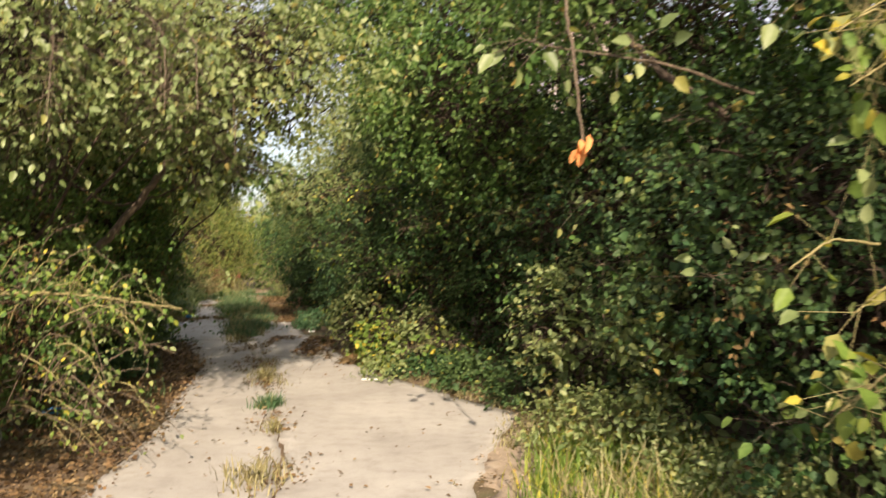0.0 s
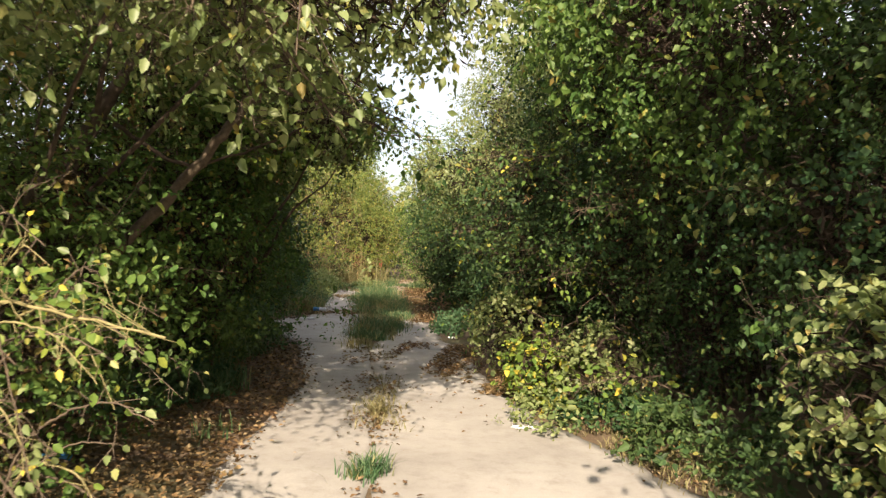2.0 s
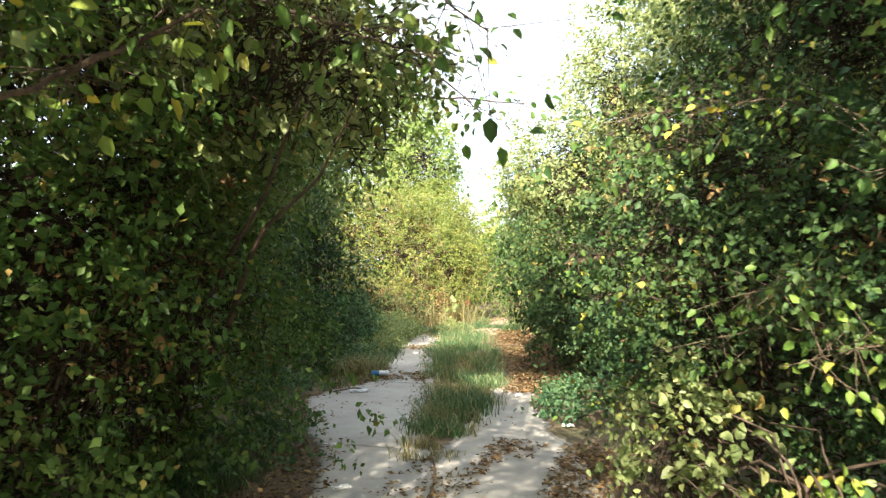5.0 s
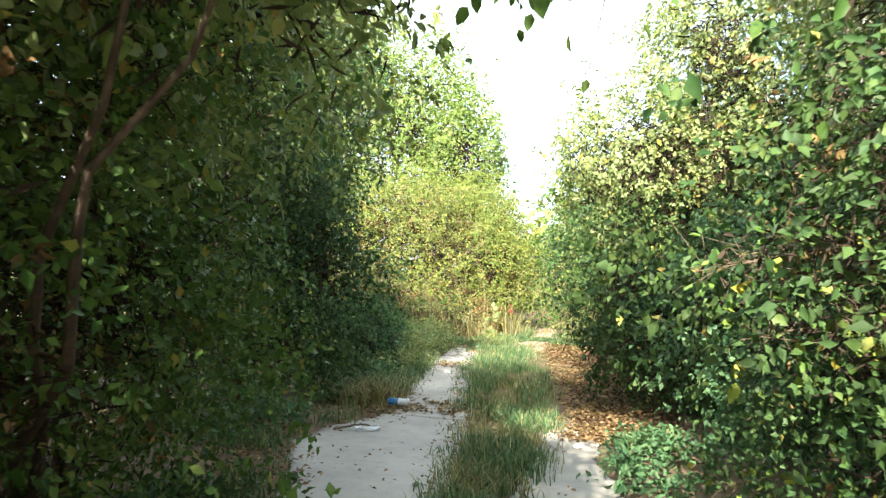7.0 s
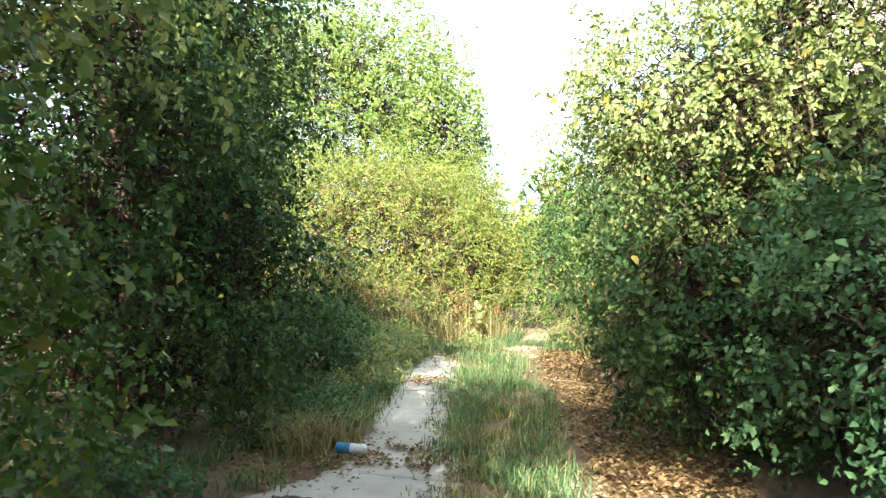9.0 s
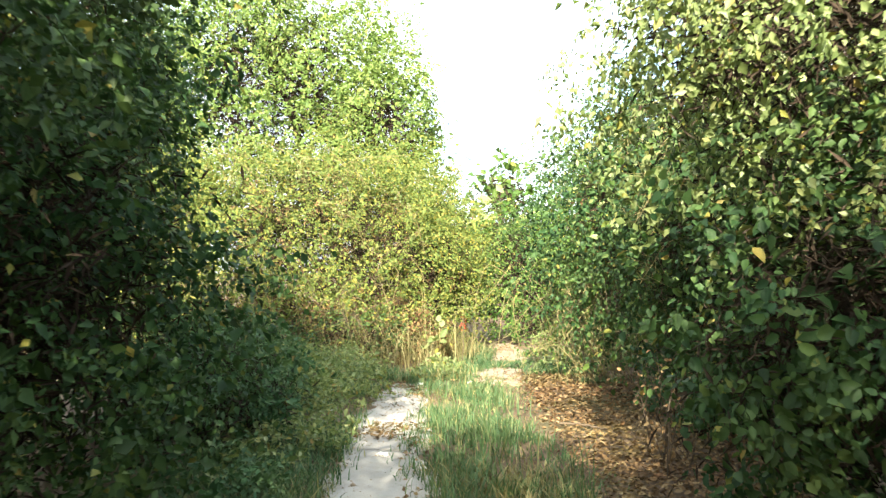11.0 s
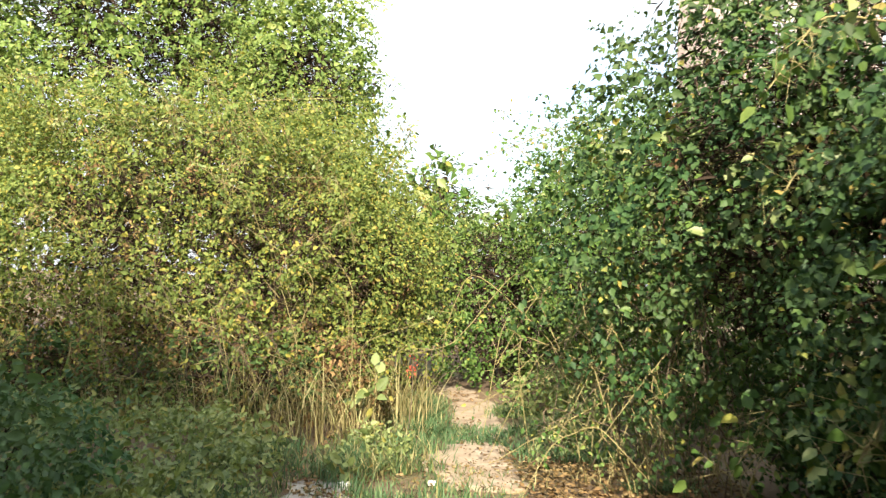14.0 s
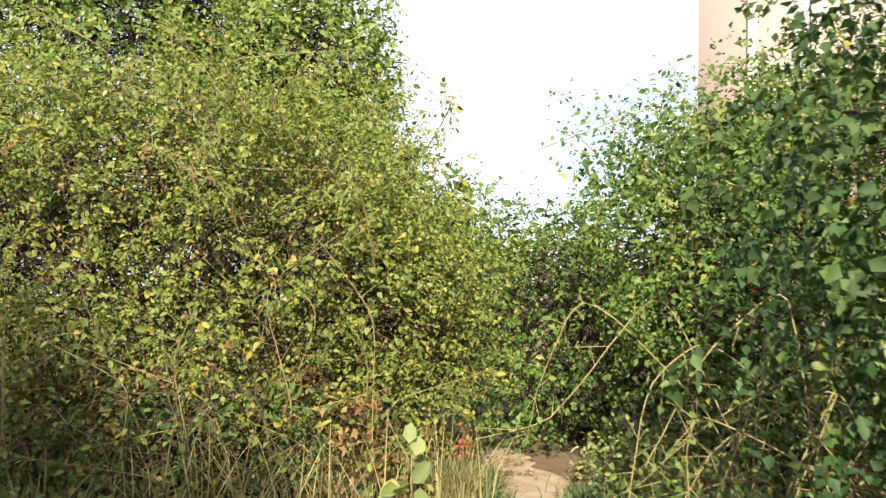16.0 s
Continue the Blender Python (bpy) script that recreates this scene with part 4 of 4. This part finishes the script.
for k in range(34):
    a = np.array([tr.uniform(-3.2, -2.3), 5.45 + 0.3 * tr.random(), tr.uniform(0.15, 1.3)])
    ang, reach = tr.normal(0.25, 0.6), tr.uniform(0.4, 0.9)
    d = np.array([math.cos(ang), -0.25 * tr.random(), 0.8 * math.sin(ang)]) * reach
    a[2] = max(a[2], 0.2 - min(0.0, d[2]))
    if a[0] + d[0] > -1.8:
        d[0] = -1.8 - a[0]
    bow = np.array([0, -0.04, tr.uniform(0.03, 0.18)])
    stem("bare_twig", "crooked bare pale twig tangled before the thicket", [a, a + d * 0.35 + bow, a + d * 0.7 + bow, a + d - [0, 0, 0.06]], 0.0055, 0.002, CANE if k % 3 == 0 else TWIG, 9, LEAF_YELLOW if k % 3 == 0 else LEAF_PALE, 0.04, 780 + k, 0.06, category="twig", group="bare twigs by the path", start=0.3)
# boughs over the path further in
for k in range(5):
    y = 9.2 + 0.4 * k
    x = -2.1 - 0.32 * (y - 9) + r.normal(0, 0.3)
    stem("bough", "dark drooping bough with leaves against the sky", [(x - 1.6, y + 0.4, 2.9), (x - 0.5, y + 0.1, 2.75), (x + 0.1, y, 2.5), (x + 0.35, y, 2.25 + 0.25 * r.random())], 0.012, 0.003, BARK, 40, LEAF_GREEN, 0.075, 360 + k, 0.22, group="boughs arching over the path", start=0.15)
stem("bough", "dark leafy bough reaching across above the lane", [(-4.6, 11.9, 3.1), (-3.6, 12.1, 2.85), (-2.9, 12.2, 2.68), (-2.25, 12.3, 2.6)], 0.016, 0.004, BARK, 110, LEAF_GREEN, 0.07, 366, 0.14, start=0.2)
stem("branch", "bare brown branch reaching out of the thicket", [(-4.2, 8.9, 2.3), (-3.6, 8.9, 1.95), (-3.1, 9.0, 2.1), (-2.65, 9.2, 2.35)], 0.02, 0.006, BARK, 50, LEAF_YELLOW, 0.07, 305, 0.16, start=0.6)
# the other side near the start
for k, (x, y, z) in enumerate(((1.45, 3.0, 2.3), (1.5, 3.0, 2.1), (1.6, 3.1, 1.9), (1.32, 3.1, 1.42), (1.62, 3.2, 1.25), (1.55, 3.1, 0.9), (1.4, 3.1, 2.5), (1.6, 3.2, 2.4), (1.5, 3.2, 0.8))):
    stem("sprig", "sunlit sprig of broad yellow-green leaves", [(x + 0.5, y + 0.3, z + 0.1), (x + 0.2, y + 0.1, z + 0.12), (x, y, z)], 0.007, 0.003, CANE, (18, 18, 12, 5, 12, 16, 14, 18, 14)[k], LEAF_YELLOW if k % 2 else LEAF_PALE, 0.10, 310 + k, 0.12, group="sunlit sprigs by the start", start=0.4)
stem("branch", "dark bare branch leaning down through the bush", [(1.2, 5.3, 2.9), (1.36, 5.2, 2.66), (1.96, 5.0, 2.16), (2.29, 4.6, 1.47), (2.4, 4.5, 0.0)], 0.022, 0.03, BARK, 0, None, 0.06, 306)
stem("branch", "sunlit twig with a few broad green leaves", [(1.6, 4.2, 2.3), (1.1, 3.9, 2.38), (0.8, 4.05, 2.47), (0.51, 4.2, 2.55), (0.4, 4.3, 2.62)], 0.008, 0.003, TWIG, 22, LEAF_PALE, 0.10, 307, 0.12, start=0.3)
vine = stem("hanging_vine", "hanging vine ending in withered orange leaves", [(0.75, 4.6, 3.2), (0.62, 4.15, 2.75), (0.64, 3.95, 2.4), (0.67, 3.91, 2.02)], 0.010, 0.007, TWIG, 0, None, 0.06, 308, category="vine")
for k in range(7):
    v, q, t = blades(np.array([[0.0, 0.0, 0.0]]), np.array([[r.normal(0, 0.4), r.normal(0, 0.4), -1.0]]), np.array([[r.normal(0, 0.5), -1.0, 0.2]]), np.array([0.075 + 0.03 * r.random()]), np.array([0.045]), "oval")
    o = part("dead_leaf", mesh_from("dead_leaf", v, q, t, ORANGE), vine, "withered orange leaf")
    o.location = (0.67 - 0.75 + r.normal(0, 0.02), 3.91 - 4.6 + r.normal(0, 0.02), 2.04 - 3.2 - 0.012 * k)
for k in range(10):
    y = 3.9 + 0.55 * k
    x = float(np.interp(y, (3.5, 6, 7.5, 9.5), (1.75, 1.35, 1.1, 0.2))) + r.normal(0, 0.1)
    z = r.uniform(0.5, 2.6)
    stem("sprig", "leafy sprig growing out of the dark bush", [(x + 0.7, y + 0.3, z - 0.2), (x + 0.3, y, z + 0.1), (x - 0.12, y - 0.15, z + 0.05)], 0.005, 0.002, TWIG, 60, LEAF_PALE if k % 2 else LEAF_GREEN, 0.075, 380 + k, 0.12, group="sprigs of the dark bush", start=0.3)
for k in range(14):
    y = 9.6 + 0.32 * k
    x = float(np.interp(y, (9.5, 11, 12, 13, 14), (-0.3, -0.9, -1.5, -1.9, -1.6))) + r.normal(0, 0.08)
    z = r.uniform(0.3, 2.9)
    stem("sprig", "leafy sprig with sunlit leaves beside the path", [(x + 0.8, y + 0.2, z - 0.1), (x + 0.3, y, z + 0.1), (x - 0.15, y - 0.15, z)], 0.005, 0.002, TWIG, 70, LEAF_GREEN if k % 3 else LEAF_YELLOW, 0.06, 400 + k, 0.13, group="sprigs beside the path", start=0.2)
# arching canes of the bush by the trail
for k in range(66):
    a = np.array([-4.3 + r.normal(0, 0.28), 25.3 + r.normal(0, 0.35), r.uniform(0.0, 0.2)])
    ang = r.uniform(-2.9, -0.6)
    reach, top = r.uniform(0.3, 0.75), r.uniform(0.5, 1.7)
    d = np.array([math.cos(ang) * 1.0 - 0.3, math.sin(ang) * 0.7, 0])
    a[2] = 0.0
    bend = np.array([r.normal(0, 0.15), r.normal(0, 0.12), 0])
    pts = [a, a + d * reach * 0.5 + bend + [0, 0, top * 0.6], a + d * reach * 1.0 - bend + [0, 0, top], a + d * reach * 1.5 + [0, 0, top * r.uniform(0.5, 0.9)], a + d * reach * 1.8 + bend + [0, 0, top * r.uniform(0.1, 0.6)]]
    stem("bramble_cane", "arching pale yellow-green bramble cane", pts, 0.0048, 0.0022, CANE if k % 3 else TWIG, 16, LEAF_GREEN, 0.04, 1430 + k, 0.08, category="cane", group="arching canes by the trail", start=0.5)
stem("branch", "dry brown branch hung with wilting vine leaves", [(-3.5, 25.0, 2.4), (-3.98, 25.15, 2.45), (-4.4, 24.9, 2.42), (-4.82, 24.7, 2.38)], 0.014, 0.007, TWIG, 60, LEAF_PALE, 0.10, 309, 0.2, start=0.1)
for k in range(14):
    y = 21.2 + 0.28 * k
    x = float(np.interp(y, (21, 23, 24.5, 25.2), (-3.85, -4.1, -4.6, -4.7))) + r.normal(0, 0.08)
    z = r.uniform(0.5, 3.0)
    stem("vine", "trailing vine with broad drooping green leaves", [(x + 0.8, y + 0.2, z + 0.3), (x + 0.25, y, z + 0.3), (x, y - 0.1, z - 0.1)], 0.008, 0.003, CANE, 45, LEAF_PALE if k % 2 else LEAF_GREEN, 0.095, 470 + k, 0.15, category="vine", group="vines on the bush", start=0.2)
for k in range(12):
    a = np.array([-3.65 + r.normal(0, 0.16), 20.7 + r.normal(0, 0.3), 0.0])
    stem("dry_stem", "dry pale brown stem with bare twigs", [a, a + [r.normal(0, 0.1), r.normal(0, 0.1), 0.4], a + [r.normal(0, 0.25), r.normal(0, 0.2), r.uniform(0.6, 1.0)]], 0.007, 0.003, TWIG, 14, DEAD, 0.04, 500 + k, 0.12, category="stem", group="dry stems under the bush")
# stalks and canes on the mound
for k in range(60):
    x = r.uniform(-12.5, -6.9)
    y = 26.3 + 0.5 * r.random() - (0.4 if x < -8 else 0.0)
    h = r.uniform(0.5, 2.2)
    stem("bramble_cane", "thin pale cane climbing the sunlit mound", [(x, y, 0), (x + r.normal(0, 0.1), y - 0.05, h * 0.35), (x + r.normal(0, 0.25), y - 0.15, h * 0.75), (x + r.normal(0, 0.5), y - 0.3, h)], 0.005, 0.002, CANE if k % 3 else TWIG, 30, LEAF_GOLD, 0.055, 520 + k, 0.10, category="cane", group="canes on the mound", start=0.25)
for k in range(40):
    x = r.uniform(-12.5, -7.2)
    y, z = 27.0 + r.random() * 1.2, r.uniform(2.4, 3.7) - 0.18 * max(0.0, x + 9.5)
    stem("spray", "long leafy spray sprouting from the sunlit mound", [(x, y, z - 0.5), (x + r.normal(0, 0.2), y - 0.4, z), (x + r.normal(0, 0.45), y - 0.7, z + r.uniform(-0.1, 0.35))], 0.006, 0.002, CANE, 40, LEAF_GOLD if k % 3 else LEAF_PALE, 0.055, 590 + k, 0.09, category="branch", group="sprays on the mound", start=0.1)
for k in range(16):
    y = 28.6 + 2.2 * r.random()
    z = r.uniform(2.6, 3.9)
    stem("spray", "leafy spray sprouting from the hedge", [(-4.6 + r.normal(0, 0.8), y, z - 0.5), (-4.9 + r.normal(0, 0.5), y - 0.3, z), (-5.2 + r.normal(0, 0.6), y - 0.5, z + 0.25)], 0.006, 0.002, CANE, 40, LEAF_GREEN, 0.065, 640 + k, 0.11, category="branch", group="sprays on the hedge", start=0.1)
red = stem("red_stem", "withered red dock stem among dry stalks", [(-6.62, 26.25, 0.0), (-6.6, 26.3, 0.4), (-6.6, 26.3, 0.72)], 0.005, 0.003, TWIG, 26, RED_STEM, 0.025, 660, 0.035, category="stem", start=0.75)
big = stem("broadleaf_weed", "pale green weed with long drooping leaves", [(-6.85, 25.8, 0.0), (-6.83, 25.76, 0.3), (-6.83, 25.75, 0.62)], 0.008, 0.004, CANE, 16, LEAF_PALE, 0.13, 661, 0.06, category="weed", start=0.5)


# ---- rubbish on the ground ----
def crumpled(name, label, category, at, size, material, seed, turn=0.0):
    """A crumpled sheet or wrapper: a folded, uneven little shell lying on the ground."""
    bm = bmesh.new()
    bmesh.ops.create_cube(bm, size=1.0)
    bmesh.ops.subdivide_edges(bm, edges=bm.edges[:], cuts=3, use_grid_fill=True)
    rng = np.random.default_rng(seed)
    for vtx in bm.verts:
        vtx.co = Vector((vtx.co.x * size[0], vtx.co.y * size[1], vtx.co.z * size[2])) + Vector(rng.normal(0, 0.09, 3)) * min(size[0], size[1])
        vtx.co.z = max(vtx.co.z + size[2] / 2, 0.0)
    me = bpy.data.meshes.new(name)
    bm.to_mesh(me)
    bm.free()
    me.materials.append(material)
    ob = thing(name, label, category, at=at, me=me)
    ob.rotation_euler[2] = turn
    return ob


crumpled("paper_scrap", "flat white scrap of paper on concrete", "litter", (-0.84, 9.3, 0.005), (0.16, 0.07, 0.012), PAPER, 1, 0.3)
crumpled("paper_scrap", "small white scrap of paper on concrete", "litter", (-3.54, 12.16, 0.002), (0.12, 0.06, 0.012), PAPER, 2, 1.0)
crumpled("paper_scrap", "small white scrap on the lane's edge", "litter", (-4.21, 13.39, 0.002), (0.10, 0.05, 0.012), PAPER, 3, 0.4)
crumpled("plastic_wrapper", "grey crumpled wrapper at the lane's edge", "litter", (-5.13, 16.16, 0.003), (0.22, 0.07, 0.03), TIN, 4, 0.5)
crumpled("plastic_scrap", "pale plastic scrap under leaves", "litter", (-2.37, 14.7, 0.003), (0.10, 0.06, 0.02), PAPER, 5, 0.2)
crumpled("rubble_block", "broken grey concrete block among fallen leaves", "rubble", (-3.45, 6.05, 0.0), (0.26, 0.2, 0.14), CONCRETE, 6, 0.2)
crumpled("plastic_bag", "scrap of blue plastic among fallen leaves", "litter", (-3.55, 7.4, 0.0), (0.14, 0.1, 0.05), BLUE, 7, 0.2)
for k, (x, y) in enumerate(((-6.95, 24.7), (-6.7, 24.3), (-6.1, 24.5), (-7.1, 22.2), (-5.9, 20.4), (-6.75, 23.3), (-3.2, 16.3), (-4.0, 14.6), (-5.0, 14.2))):
    crumpled("paper_scrap", "tiny white scrap on the ground", "litter", (x, y, 0.004), (0.07, 0.05, 0.025), PAPER, 10 + k, k * 0.7)
can = thing("drink_can", "crushed blue and silver drink can on the lane", "can", at=(-5.40, 17.5, 0.05))
ang = np.linspace(0, 2 * np.pi, 14, endpoint=False)


def can_ring(radii, xs, squash):
    v = np.concatenate([np.stack([np.full(14, x), rr * np.cos(ang), squash * rr * np.sin(ang)], -1) for x, rr in zip(xs, radii)])
    i, j = np.meshgrid(np.arange(len(xs) - 1), np.arange(14), indexing="ij")
    return v, np.stack([i * 14 + j, i * 14 + (j + 1) % 14, (i + 1) * 14 + (j + 1) % 14, (i + 1) * 14 + j], -1).reshape(-1, 4)


v, q = can_ring((0.045, 0.048, 0.04, 0.047), (-0.11, -0.09, -0.03, 0.0), 0.9)
part("blue_half", mesh_from("blue_half", v, q, None, BLUE, True), can, "blue printed half")
v, q = can_ring((0.047, 0.042, 0.047, 0.03, 0.002), (0.0, 0.06, 0.11, 0.125, 0.122), 0.9)
part("silver_half", mesh_from("silver_half", v, q, None, TIN, True), can, "silver dented half")
v, q = can_ring((0.002, 0.03, 0.045), (-0.112, -0.12, -0.11), 0.9)
part("lid", mesh_from("lid", v, q, None, TIN, True), can, "silver lid")
can.rotation_euler[2] = 0.15
for k, (a, b) in enumerate((((-4.3, 7.1, 0.03), (-3.35, 7.3, 0.05)), ((-4.65, 21.85, 0.03), (-4.2, 21.6, 0.04)), ((-5.4, 16.0, 0.02), (-5.1, 16.3, 0.02)), ((-4.1, 16.3, 0.02), (-4.0, 16.6, 0.03)))):
    stem("stick", "dry fallen stick on the ground", [a, ((a[0] + b[0]) / 2, (a[1] + b[1]) / 2 + 0.03, 0.05), b], 0.02 if k == 0 else 0.011, 0.008, TWIG, 0, None, 0.05, 700 + k, category="stick")

# ---- the far building ----
tower = thing("apartment_building", "tall pale pink apartment tower far behind the hedge", "building", at=(2.9, 82.0, 0))
tower.rotation_euler[2] = -0.18


def box(name, x0, x1, y0, y1, z0, z1, material, parent, label=""):
    v = np.array([(x, y, z) for x in (x0, x1) for y in (y0, y1) for z in (z0, z1)], float)
    q = np.array([(0, 1, 3, 2), (4, 6, 7, 5), (0, 4, 5, 1), (2, 3, 7, 6), (0, 2, 6, 4), (1, 5, 7, 3)])
    return part(name, mesh_from(name, v, q, None, material), parent, label)


box("wall", 0, 14, 0, 12, 0, 36, WALL, tower)
box("roof", -0.3, 14.3, -0.3, 12.3, 36, 36.6, WALL_GREY, tower, "flat grey roof")
box("pilaster", 3.4, 4.1, -0.35, -0.003, 0, 36, WALL_PALE, tower, "pale vertical strip")
# No real recess: the blue-grey colour of this thin strip paints its shade.
box("shade_strip", 6.5, 7.5, -0.12, -0.003, 0, 36, WALL_GREY, tower, "vertical strip coloured blue-grey for the recess's shade")
box("pilaster", 7.6, 8.4, -0.35, -0.003, 0, 36, WALL_PALE, tower, "pale vertical strip")
for k in range(11):
    z = 1.6 + k * 3.1
    w = box("window", 10.4, 12.0, -0.10, -0.003, z, z + 1.5, WALL_PALE, tower, "white framed window")
    box("pane", 10.5, 11.9, -0.14, -0.103, z + 0.1, z + 1.4, WALL_GREY, w)
